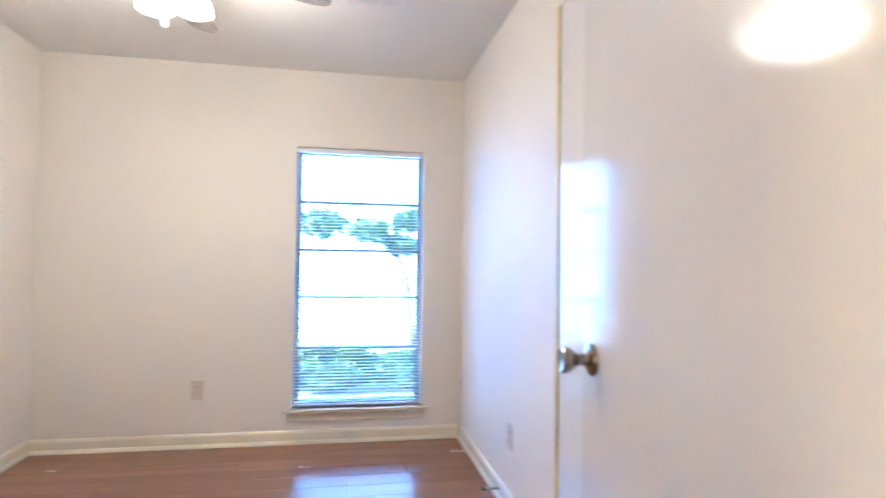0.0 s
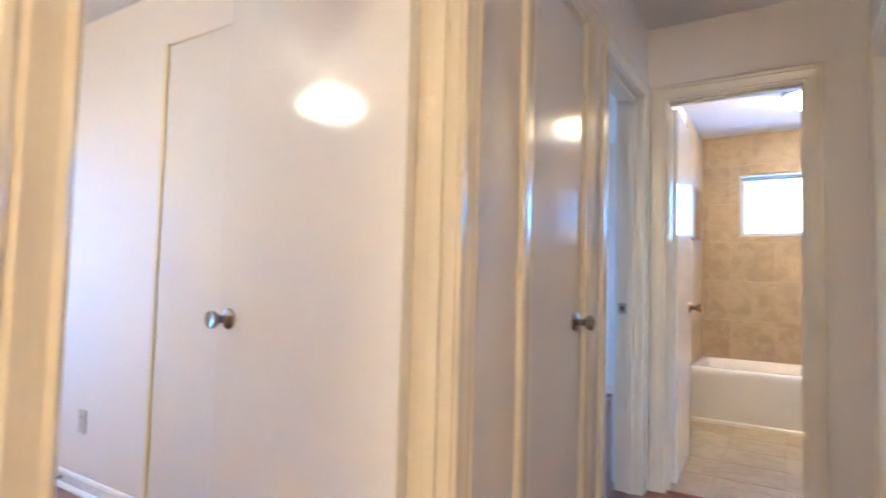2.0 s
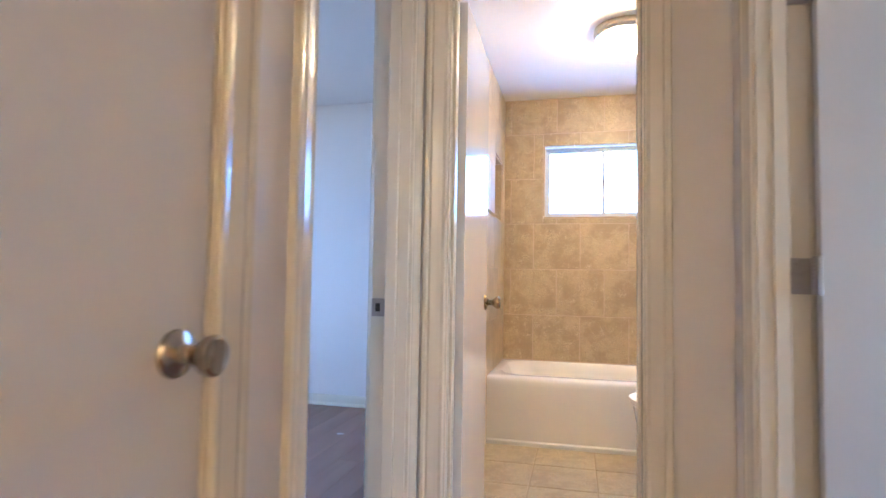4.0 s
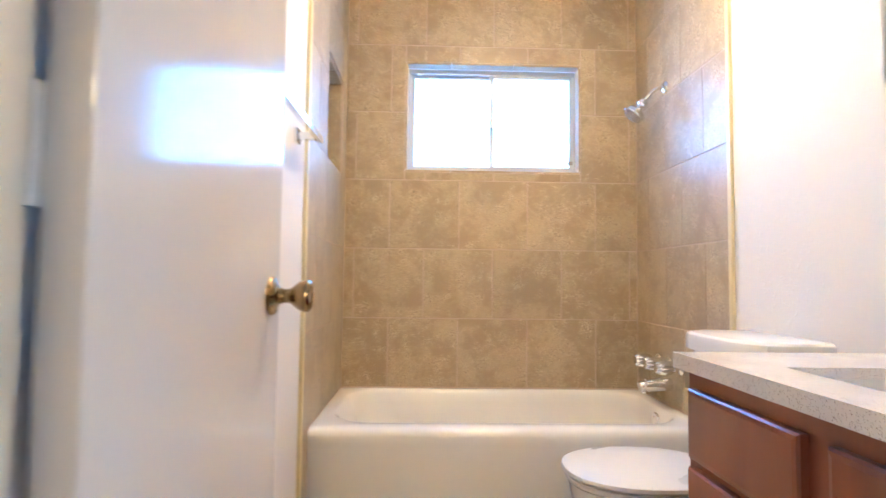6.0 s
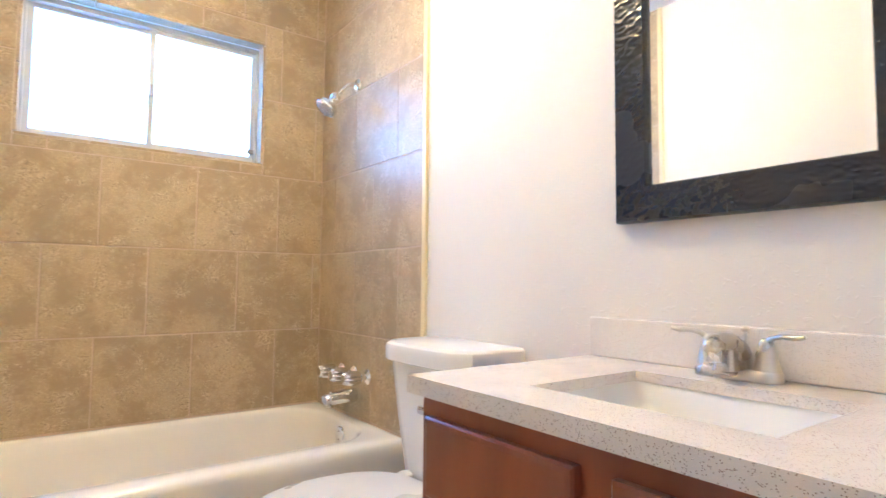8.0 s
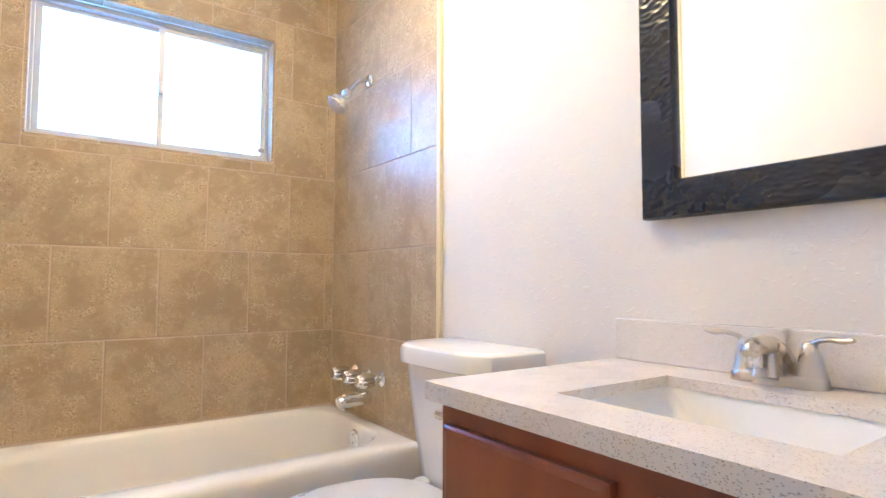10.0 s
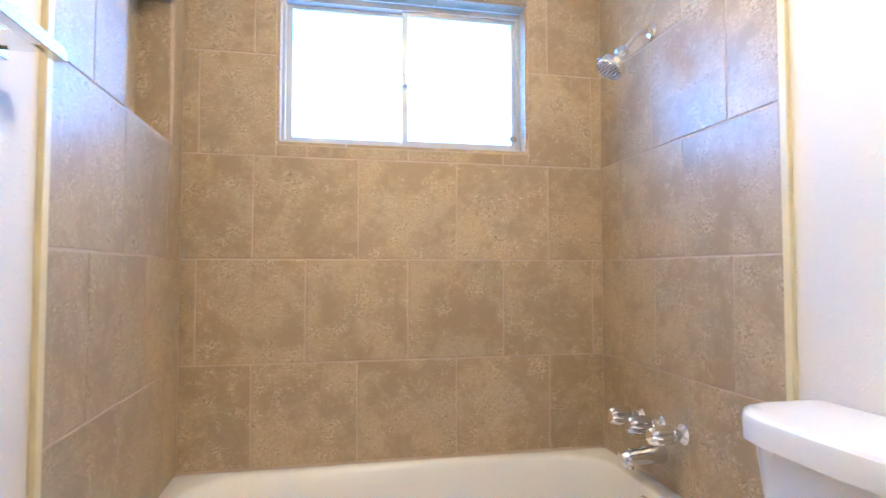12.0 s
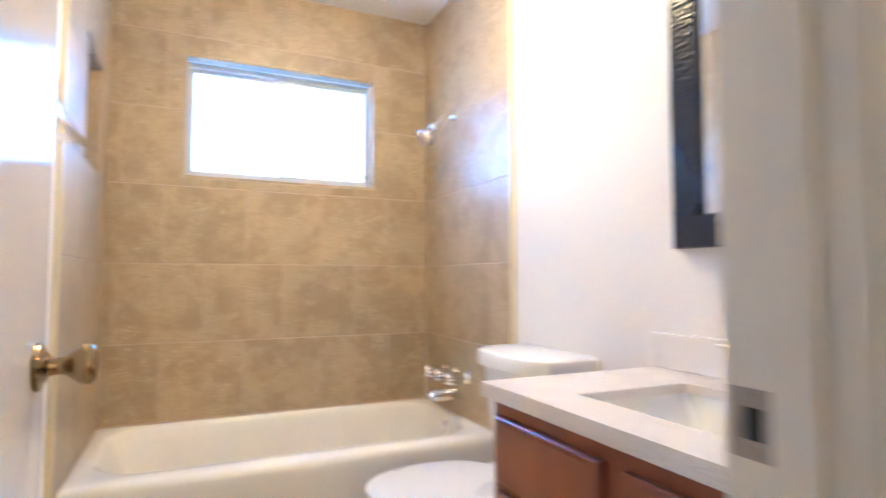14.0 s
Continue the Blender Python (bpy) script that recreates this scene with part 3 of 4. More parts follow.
baseboard("baseboard", (HALL_E, -3.65), (HALL_E, HALL_S), (-1, 0))
baseboard("baseboard", (0.84, END), (HALL_E, END), (0, -1))
baseboard("baseboard", (HALL_W, -5.40), (HALL_W, HALL_S), (1, 0))
baseboard("baseboard", (HALL_W, -4.42), (HALL_W, -4.17), (1, 0))


def outlet(name, at, face, label="beige duplex wall outlet"):
    """Wall plate facing along +x or -y."""
    o = thing(name, at, label, "outlet")
    x, y, z = at

    def place(bm):
        bm.transform(Matrix.Translation(at) @ pose(0, 0, 0, 0, 0, 90 if face == "x" else 0))
        return bm

    part("plate", place(box(-0.035, 0.035, -0.006, 0, -0.057, 0.057, 0.003)), PLATE, o)
    for dz in (-0.02, 0.02):
        s = part("socket", place(loft([[(px, yy, pz + dz) for px, pz, _ in round_rect(-0.017, 0.017, -0.014, 0.014, 0.008, 0, 3)] for yy in (-0.0055, -0.0075)])), PLATE, o)
        for dx in (-0.006, 0.006):
            part("slot", place(box(dx - 0.001, dx + 0.001, -0.008, -0.0072, dz - 0.003, dz + 0.006)), DARK, s)
    return o


outlet("wall_outlet", (BED_W, -5.83, 0.345), "x")
outlet("wall_outlet", (-2.19, BED_N, 0.335), "y")

# spring door stop on the baseboard
ds = thing("door_stop", (-2.33, BED_N - 0.014, 0.05), "small dark spring door stop on the baseboard", "door stop")
part("spring", tube([(-2.33 + 0.0, BED_N - 0.014 - 0.006 * k, 0.05) for k in range(12)], [0.006 if k % 2 else 0.0075 for k in range(12)], 10), STEEL, ds)
part("rubber_tip", lathe([(0.008, 0), (0.009, 0.012), (0.006, 0.016)], "-y", (-2.33, BED_N - 0.08, 0.05), 12), DARK, ds)

# ---- return air grille ----
vg = thing("return_air_grille", (HALL_E, -4.37, 0.35), "white painted louvred return air grille in the wall", "vent")
VY0, VY1, VZ0, VZ1 = -4.72, -4.125, 0.36, 1.108
VB = 0.041
# black sheet on the solid wall paints the duct's shade between slats
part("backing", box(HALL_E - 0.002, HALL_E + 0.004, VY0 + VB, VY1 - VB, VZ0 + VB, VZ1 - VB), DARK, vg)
for nm, y0, y1, z0, z1 in (("frame_side", VY0, VY0 + VB, VZ0, VZ1 - 0.011), ("frame_side", VY1 - VB, VY1, VZ0, VZ1 - 0.011),
                           ("frame_rail", VY0 + VB, VY1 - VB, VZ1 - 0.043, VZ1 - 0.011), ("frame_rail", VY0 + VB, VY1 - VB, VZ0, VZ0 + VB)):
    part(nm, box(HALL_E - 0.02, HALL_E + 0.001, y0, y1, z0, z1, 0.003), PLASTIC, vg)
part("flange", box(HALL_E - 0.017, HALL_E + 0.001, VY0, VY1, VZ1 - 0.009, VZ1, 0.002), PLASTIC, vg)
# black strip paints the shade line under the flange
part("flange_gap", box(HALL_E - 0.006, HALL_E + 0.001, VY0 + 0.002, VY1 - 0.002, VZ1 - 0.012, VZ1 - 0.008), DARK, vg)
for zs in (VZ0 + 0.12, VZ1 - 0.145):
    part("screw", lathe([(0.004, 0), (0.0035, 0.002), (0.001, 0.0025)], "-x", (HALL_E - 0.02, VY1 - 0.024, zs), 10), STEEL, vg)
slat = None
z = VZ1 - 0.052
while z > VZ0 + VB + 0.006:
    if slat is None:
        bm = box(-0.0082, 0.0082, -(VY1 - VY0) / 2 + VB - 0.0015, (VY1 - VY0) / 2 - VB + 0.0015, -0.0007, 0.0007)
        bm.transform(pose(0, 0, 0, 0, -26, 0))
        slat = mesh_from(bm, "slat", PLASTIC)
    s = new("slat", slat)
    s.parent = vg
    s.location = (-0.0112, (VY0 + VY1) / 2 + 4.37, z - 0.35)
    z -= 0.0163

# ---- bathroom: tub ----
TUB_F = -0.775
tub = thing("bathtub", (0.75, TUB_F / 2, 0), "white enamelled alcove bathtub with a plain apron", "bathtub")
e = 0.003
shell = loft([
    round_rect(e, 1.5 - e, TUB_F + 0.004, -e, 0.012, 0.0, 8), round_rect(e, 1.5 - e, TUB_F + 0.002, -e, 0.012, 0.30, 8), round_rect(e, 1.5 - e, TUB_F - 0.001, -e, 0.012, 0.365, 8),
    round_rect(e, 1.5 - e, TUB_F, -e, 0.012, 0.392, 8), round_rect(0.004, 1.496, TUB_F + 0.004, -0.004, 0.013, 0.406, 8), round_rect(0.008, 1.492, TUB_F + 0.013, -0.008, 0.016, 0.416, 8),
    round_rect(0.02, 1.48, TUB_F + 0.028, -0.02, 0.02, 0.421, 8),
    round_rect(0.062, 1.432, TUB_F + 0.083, -0.05, 0.17, 0.422, 8), round_rect(0.07, 1.425, TUB_F + 0.092, -0.058, 0.17, 0.418, 8), round_rect(0.08, 1.419, TUB_F + 0.1, -0.066, 0.17, 0.405, 8),
    round_rect(0.10, 1.412, TUB_F + 0.106, -0.072, 0.165, 0.36, 8),
    round_rect(0.15, 1.398, TUB_F + 0.118, -0.085, 0.16, 0.25, 8), round_rect(0.24, 1.375, TUB_F + 0.135, -0.10, 0.14, 0.13, 8), round_rect(0.29, 1.345, TUB_F + 0.165, -0.13, 0.11, 0.09, 8),
    round_rect(0.35, 1.29, TUB_F + 0.22, -0.185, 0.08, 0.08, 8)])
part("shell", shell, ENAMEL, tub, smooth=40)
part("floor_trim", loft([[(x, y, zz) for y, zz in ((TUB_F + 0.013, 0.0), (TUB_F - 0.006, 0.0), (TUB_F - 0.006, 0.022), (TUB_F + 0.004, 0.032), (TUB_F + 0.013, 0.034))] for x in (0.004, 1.496)]), PLASTIC, tub, "white caulked strip along the floor")
ov = part("overflow_plate", lathe([(0.035, 0), (0.035, 0.003), (0.031, 0.008), (0.012, 0.0095)], "-x", (1.4135, -0.412, 0.366), 24), CHROME, tub, "round chrome overflow plate", smooth=35)
for dz in (-0.016, 0.016):
    part("screw", lathe([(0.004, 0.008), (0.003, 0.011)], "-x", (1.4135, -0.412, 0.366 + dz), 10), STEEL, ov)
part("drain", lathe([(0.03, 0.0), (0.03, 0.004), (0.012, 0.006)], "z", (1.2, -0.385, 0.079), 20), CHROME, tub, smooth=35)


# tap handles, spout, shower
for y in (-0.265, -0.378, -0.492):
    tp = thing("tub_tap", (1.49, y, 0.60), "chrome fluted tap handle on the tiled wall", "tap", "tub taps")
    part("flange", lathe([(0.030, 0), (0.030, 0.004), (0.022, 0.012), (0.014, 0.016), (0.012, 0.038)], "-x", (1.4885, y, 0.60), 22), CHROME, tp, smooth=35)
    rings = []
    for h, r in ((0.030, 0.012), (0.034, 0.018), (0.045, 0.0245), (0.065, 0.0265), (0.088, 0.0245), (0.105, 0.021), (0.109, 0.0185), (0.1105, 0.0165), (0.111, 0.004)):
        rings.append([(1.4885 - h, y + r * (1 + (0.34 if r > 0.0175 else 0) * (abs(math.cos(4 * a)) - 0.6)) * math.cos(a), 0.60 + r * (1 + (0.34 if r > 0.0175 else 0) * (abs(math.cos(4 * a)) - 0.6)) * math.sin(a))
                      for a in [2 * math.pi * k / 48 for k in range(48)]])
    part("handle", loft(rings), CHROME, tp, smooth=32)
sp = thing("tub_spout", (1.49, -0.385, 0.51), "chrome bathtub spout on the tiled wall", "spout")
part("body", tube([(1.489, -0.385, 0.512), (1.45, -0.385, 0.512), (1.41, -0.385, 0.510), (1.375, -0.385, 0.506), (1.356, -0.385, 0.502), (1.352, -0.385, 0.501)], [0.028, 0.027, 0.026, 0.0255, 0.0245, 0.021], 20), CHROME, sp, smooth=45)
part("outlet", lathe([(0.016, 0), (0.016, 0.012), (0.012, 0.0125)], "-z", (1.375, -0.385, 0.488), 16), CHROME, sp, smooth=35)
part("diverter_knob", lathe([(0.004, 0), (0.004, 0.012), (0.008, 0.014), (0.008, 0.02), (0.004, 0.022)], "z", (1.38, -0.385, 0.515), 14), CHROME, sp, smooth=35)
sh = thing("shower_head", (1.49, -0.361, 1.83), "chrome shower head on a bent wall arm", "shower head")
part("flange", lathe([(0.03, 0), (0.03, 0.003), (0.024, 0.01), (0.013, 0.015)], "-x", (1.4885, -0.361, 1.83), 22), CHROME, sh, smooth=35)
part("arm", tube([(1.485, -0.361, 1.83), (1.46, -0.361, 1.829), (1.44, -0.361, 1.82), (1.425, -0.361, 1.806), (1.4, -0.361, 1.775), (1.392, -0.361, 1.766)], 0.0084, 14), CHROME, sh, smooth=45)
way = Vector((-0.62, 0, -0.78)).normalized()
hd = lathe([(0.012, 0), (0.016, 0.006), (0.016, 0.018), (0.011, 0.024), (0.012, 0.032), (0.024, 0.042), (0.034, 0.052), (0.036, 0.064), (0.034, 0.068), (0.030, 0.067)], "z", (0, 0, 0), 26)
turn = Matrix.Translation((1.394, -0.361, 1.768)) @ way.to_track_quat("Z", "Y").to_matrix().to_4x4()
turn = turn @ Matrix.Scale(1.35, 4)
hd.transform(turn)
head = part("head", hd, CHROME, sh, smooth=35)
for r, n in ((0.007, 6), (0.0145, 12), (0.022, 18), (0.029, 24)):
    nz = bmesh.new()
    for k in range(n):
        a = 2 * math.pi * k / n
        join(nz, lathe([(0.0026, 0.066), (0.0018, 0.0695)], "z", (r * math.cos(a), r * math.sin(a), 0), 6))
    nz.transform(turn)
    part("nozzle_ring", nz, KNOB, head)

# ---- bathroom: window ----
WX0, WX1, WZ0, WZ1 = 0.307, 1.2, 1.497, 2.062
win = thing("window_1", (0.755, 0.07, WZ0), "white aluminium sliding bathroom window with obscured panes", "window", kind="structure")
fw = 0.022
for nm, x0, x1, z0, z1 in (("frame_side", WX0, WX0 + fw, WZ0 + 0.012, WZ1 - 0.012), ("frame_side", WX1 - fw, WX1, WZ0 + 0.012, WZ1 - 0.012),
                           ("frame_rail", WX0 + fw, WX1 - fw, WZ1 - 0.012 - fw, WZ1 - 0.012), ("frame_rail", WX0 + fw, WX1 - fw, WZ0 + 0.012, WZ0 + 0.012 + fw)):
    part(nm, box(x0, x1, 0.058, 0.105, z0, z1, 0.002), ALUMINIUM, win)
for x0, x1, y in ((WX0 + fw, 0.762, 0.088), (0.742, WX1 - fw, 0.068)):
    s = part("sash", pierced(x0, x1, WZ0 + 0.034, WZ1 - 0.034, [(x0 + 0.022, x1 - 0.016, WZ0 + 0.05, WZ1 - 0.05)], lambda u, v, w: (u, y + w, v), 0.016), ALUMINIUM, win)
    p = part("pane", box(x0 + 0.014, x1 - 0.014, y + 0.006, y + 0.009, WZ0 + 0.048, WZ1 - 0.048), FROST, s)
    p.visible_shadow = False
part("latch", box(0.744, 0.76, 0.05, 0.068, 1.745, 1.79, 0.003), STEEL, win)
part("stop_latch", box(1.15, 1.178, 0.056, 0.068, 1.56, 1.578, 0.002), STEEL, win)

# ---- bathroom: niche lining, trims ----
solo("tile_edge_trim", box(0.0, 0.013, -0.888, -0.866, 0, BATH_CEIL, 0.003), SEAL, "cream edge strip beside the shower tiles", "trim", kind="structure")
solo("tile_edge_trim", box(1.487, 1.5, -0.888, -0.866, 0, BATH_CEIL, 0.003), SEAL, "cream edge strip beside the shower tiles", "trim", kind="structure")

# towel bar
tb = thing("towel_bar", (0.0, -1.2, 1.43), "square chrome towel bar on the wall", "towel bar")
for y in (-1.025, -1.53):
    part("mount", box(0.0, 0.012, y - 0.024, y + 0.024, 1.384, 1.432, 0.003), CHROME, tb)
    part("post", box(0.012, 0.066, y - 0.012, y + 0.012, 1.396, 1.420, 0.002), CHROME, tb)
part("bar", box(0.058, 0.078, -1.60, -0.968, 1.399, 1.421, 0.002), CHROME, tb)

# ---- bathroom: toilet ----
TY = -1.155
to = thing("toilet", (1.2, TY, 0), "white porcelain toilet with its lid closed", "toilet")


def oval(x0, x1, hw, z, n=40, sharp=2.3, back=None):
    """An egg outline from x0 (front) to x1 (back)."""
    pts, cx, a = [], (x0 + x1) / 2, (x1 - x0) / 2
    for k in range(n):
        t = 2 * math.pi * k / n
        c, s = math.cos(t), math.sin(t)
        pts.append((cx + a * abs(c) ** (2 / sharp) * (1 if c > 0 else -1), TY + hw * abs(s) ** (2 / sharp) * (1 if s > 0 else -1), z))
    return pts


part("bowl", loft([oval(0.98, 1.42, 0.115, 0.0), oval(0.98, 1.42, 0.112, 0.02), oval(0.975, 1.40, 0.105, 0.10), oval(0.92, 1.39, 0.125, 0.19), oval(0.868, 1.38, 0.165, 0.29),
                   oval(0.855, 1.36, 0.178, 0.36), oval(0.845, 1.33, 0.183, 0.378), oval(0.86, 1.32, 0.17, 0.382)]), PORCELAIN, to, smooth=50)
part("rear_deck", loft([round_rect(1.25, 1.49, TY - 0.12, TY + 0.12, 0.03, 0.0), round_rect(1.25, 1.49, TY - 0.12, TY + 0.12, 0.03, 0.3), round_rect(1.22, 1.49, TY - 0.17, TY + 0.17, 0.04, 0.37), round_rect(1.22, 1.49, TY - 0.17, TY + 0.17, 0.04, 0.385)]), PORCELAIN, to, smooth=40)
part("seat", loft([oval(0.842, 1.29, 0.183, 0.384), oval(0.838, 1.29, 0.186, 0.39), oval(0.838, 1.29, 0.186, 0.398), oval(0.845, 1.285, 0.18, 0.401)]), PLASTIC, to, smooth=40)
part("lid", loft([oval(0.838, 1.30, 0.185, 0.4035), oval(0.832, 1.30, 0.189, 0.408), oval(0.834, 1.30, 0.188, 0.417), oval(0.85, 1.285, 0.175, 0.423), oval(0.95, 1.2, 0.09, 0.426)]), PLASTIC, to, smooth=40)
for dy in (-0.075, 0.075):
    part("hinge_cap", loft([round_rect(1.275, 1.315, TY + dy - 0.022, TY + dy + 0.022, 0.008, 0.384), round_rect(1.275, 1.315, TY + dy - 0.022, TY + dy + 0.022, 0.008, 0.418), round_rect(1.283, 1.31, TY + dy - 0.015, TY + dy + 0.015, 0.006, 0.424)]), PLASTIC, to, smooth=40)


def tank_ring(g, z, bulge=0.0):
    """Outline of the cistern with its chamfered front corners."""
    x0, x1, y0, y1 = 1.275 - g, 1.488, TY - 0.21 - g, TY + 0.21 + g
    return [(x1, y0, z), (x1, y1, z), (x0 + 0.10, y1, z), (x0 + 0.05, y1 - 0.012, z), (x0 + 0.012, y1 - 0.06, z), (x0 - bulge, y1 - 0.11, z), (x0 - bulge - 0.004, TY, z), (x0 - bulge, y0 + 0.11, z),
            (x0 + 0.012, y0 + 0.06, z), (x0 + 0.05, y0 + 0.012, z), (x0 + 0.10, y0, z)]


tank = loft([tank_ring(-0.045, 0.388), tank_ring(-0.034, 0.40), tank_ring(-0.018, 0.56), tank_ring(0.0, 0.752)])
bmesh.ops.bevel(tank, geom=[ed for ed in tank.edges if abs(ed.verts[0].co.z - ed.verts[1].co.z) > 0.05], offset=0.012, segments=3, affect="EDGES")
part("tank", tank, PORCELAIN, to, smooth=45)
lid = loft([tank_ring(0.006, 0.744), tank_ring(0.013, 0.747), tank_ring(0.014, 0.782), tank_ring(0.011, 0.793), tank_ring(0.004, 0.799), tank_ring(-0.012, 0.801)])
part("tank_lid", lid, PORCELAIN, to, smooth=28)
lv = part("flush_lever", box(1.248, 1.285, -1.232, -1.208, 0.622, 0.644, 0.004), CHROME, to, "small chrome flush lever")
part("lever_arm", box(1.244, 1.253, -1.262, -1.212, 0.627, 0.639, 0.003), CHROME, lv)

# ---- bathroom: vanity ----
VX, CT = 0.985, 0.807
va = thing("vanity_cabinet", (1.24, -2.0, 0), "cherry stained wooden bathroom vanity cabinet", "cabinet")
part("side_panel", box(VX + 0.02, 1.498, -1.640, -1.622, 0.0, CT - 0.033, 0.001), CHERRY, va)
part("side_panel", box(VX + 0.02, 1.498, -2.413, -2.395, 0.0, CT - 0.033, 0.001), CHERRY, va)
part("face_frame", pierced(-2.413, -1.622, 0.09, CT - 0.033, [(-2.37, -2.07, 0.61, 0.72), (-1.97, -1.67, 0.61, 0.72), (-2.37, -1.67, 0.13, 0.56)], lambda u, v, w: (VX + w, u, v), 0.02), CHERRY, va)
part("toe_kick", box(VX + 0.06, VX + 0.075, -2.395, -1.64, 0.0, 0.09), CHERRY, va)
part("bottom", box(VX + 0.02, 1.49, -2.395, -1.64, 0.09, 0.105), CHERRY, va)


def front(name, y0, y1, z0, z1):
    """A slab front with a sloped raised border."""
    rings = []
    for g, x in ((0, VX - 0.001), (0, VX - 0.014), (0.004, VX - 0.018), (0.012, VX - 0.0195), (0.014, VX - 0.0195)):
        rings.append([(x, y0 + g, z0 + g), (x, y1 - g, z0 + g), (x, y1 - g, z1 - g), (x, y0 + g, z1 - g)])
    return part(name, loft(rings), CHERRY, va)


def panel_door(y0, y1, z0, z1):
    rings = []
    for g, x in ((0, VX - 0.001), (0, VX - 0.015), (0.004, VX - 0.019), (0.052, VX - 0.019), (0.058, VX - 0.010), (0.075, VX - 0.010), (0.1, VX - 0.016)):
        rings.append([(x, y0 + g, z0 + g), (x, y1 - g, z0 + g), (x, y1 - g, z1 - g), (x, y0 + g, z1 - g)])
    return part("cabinet_door", loft(rings), CHERRY, va)


front("drawer_front", -1.992, -1.648, 0.598, 0.738)
front("drawer_front", -2.392, -2.05, 0.598, 0.738)
panel_door(-2.005, -1.648, 0.105, 0.580)
panel_door(-2.392, -2.035, 0.105, 0.580)

SX0, SX1, SY0, SY1 = 1.068, 1.362, -2.2, -1.815
ct = thing("vanity_countertop", (1.23, -2.0, CT), "speckled beige quartz vanity top with a backsplash", "countertop")
slab = pierced(0.957, 1.499, -2.413, -1.606, [(SX0, SX1, SY0, SY1)], lambda u, v, w: (u, v, CT - 0.02 + w), 0.02)
bmesh.ops.bevel(slab, geom=[ed for ed in slab.edges if len(ed.link_faces) == 2 and ed.calc_face_angle(0) > 1.0 and min(v.co.z for v in ed.verts) > CT - 0.001], offset=0.004, segments=3, affect="EDGES")
part("slab", slab, QUARTZ, ct)
part("front_edge", box(0.957, 0.985, -2.413, -1.606, CT - 0.032, CT - 0.02), QUARTZ, ct)
part("end_edge", box(0.985, 1.499, -1.634, -1.606, CT - 0.032, CT - 0.02), QUARTZ, ct)
part("backsplash", box(1.479, 1.499, -2.413, -1.608, CT + 0.0005, CT + 0.092, 0.003), QUARTZ, ct)
sk = thing("sink_basin", (1.23, -1.99, CT - 0.15), "white rectangular undermount sink basin", "sink")
part("basin", loft([round_rect(SX0 - 0.02, SX1 + 0.02, SY0 - 0.02, SY1 + 0.02, 0.02, CT - 0.0205), round_rect(SX0 - 0.004, SX1 + 0.004, SY0 - 0.004, SY1 + 0.004, 0.018, CT - 0.0205),
                    round_rect(SX0, SX1, SY0, SY1, 0.02, CT - 0.03), round_rect(SX0 + 0.02, SX1 - 0.012, SY0 + 0.03, SY1 - 0.075, 0.03, CT - 0.12),
                    round_rect(SX0 + 0.05, SX1 - 0.04, SY0 + 0.08, SY1 - 0.13, 0.03, CT - 0.145)], close_first=False), PORCELAIN, sk, smooth=35)
part("drain", lathe([(0.022, 0), (0.022, 0.003), (0.01, 0.004)], "z", (1.24, -2.01, CT - 0.1448), 18), CHROME, sk, smooth=35)

# faucet
FX, FY = 1.442, -1.975
fc = thing("faucet", (FX, FY, CT), "brushed nickel two-handle centerset faucet on the quartz top", "faucet")
part("base", loft([round_rect(FX - 0.028, FX + 0.028, FY - 0.078, FY + 0.078, 0.0275, CT + 0.0005, 8), round_rect(FX - 0.028, FX + 0.028, FY - 0.078, FY + 0.078, 0.0275, CT + 0.014, 8),
                   round_rect(FX - 0.024, FX + 0.024, FY - 0.074, FY + 0.074, 0.0235, CT + 0.02, 8)]), NICKEL, fc, smooth=35)
part("spout", tube([(FX + 0.014, FY, CT + 0.016), (FX + 0.008, FY, CT + 0.036), (FX - 0.006, FY, CT + 0.054), (FX - 0.03, FY, CT + 0.066), (FX - 0.056, FY, CT + 0.069), (FX - 0.080, FY, CT + 0.066), (FX - 0.094, FY, CT + 0.060), (FX - 0.098, FY, CT + 0.057)],
                   [0.029, 0.026, 0.0225, 0.019, 0.0172, 0.0165, 0.0145, 0.009], 22), NICKEL, fc, smooth=50)
part("spout_body", loft([round_rect(FX - 0.060, FX + 0.026, FY - 0.022, FY + 0.022, 0.014, CT + 0.018), round_rect(FX - 0.054, FX + 0.022, FY - 0.0185, FY + 0.0185, 0.012, CT + 0.038), round_rect(FX - 0.05, FX + 0.012, FY - 0.0155, FY + 0.0155, 0.010, CT + 0.06)]), NICKEL, fc, smooth=45)
part("aerator", lathe([(0.0135, 0), (0.0135, 0.022), (0.011, 0.0225)], "-z", (FX - 0.082, FY, CT + 0.058), 20), CHROME, fc, smooth=35)
for s in (-1, 1):
    hy = FY + s * 0.052
    h = part("handle", lathe([(0.0235, 0.018), (0.023, 0.024), (0.021, 0.028), (0.0175, 0.05), (0.013, 0.066), (0.011, 0.073), (0.006, 0.077)], "z", (FX, hy, CT), 22), NICKEL, fc, smooth=40)
    part("lever", tube([(FX, hy, CT + 0.066), (FX - 0.004, hy + s * 0.012, CT + 0.078), (FX - 0.008, hy + s * 0.03, CT + 0.083), (FX - 0.012, hy + s * 0.05, CT + 0.082), (FX - 0.015, hy + s * 0.068, CT + 0.085)],
                       [0.009, 0.0075, 0.007, 0.0085, 0.006], 12, 0.65), NICKEL, h, smooth=50)
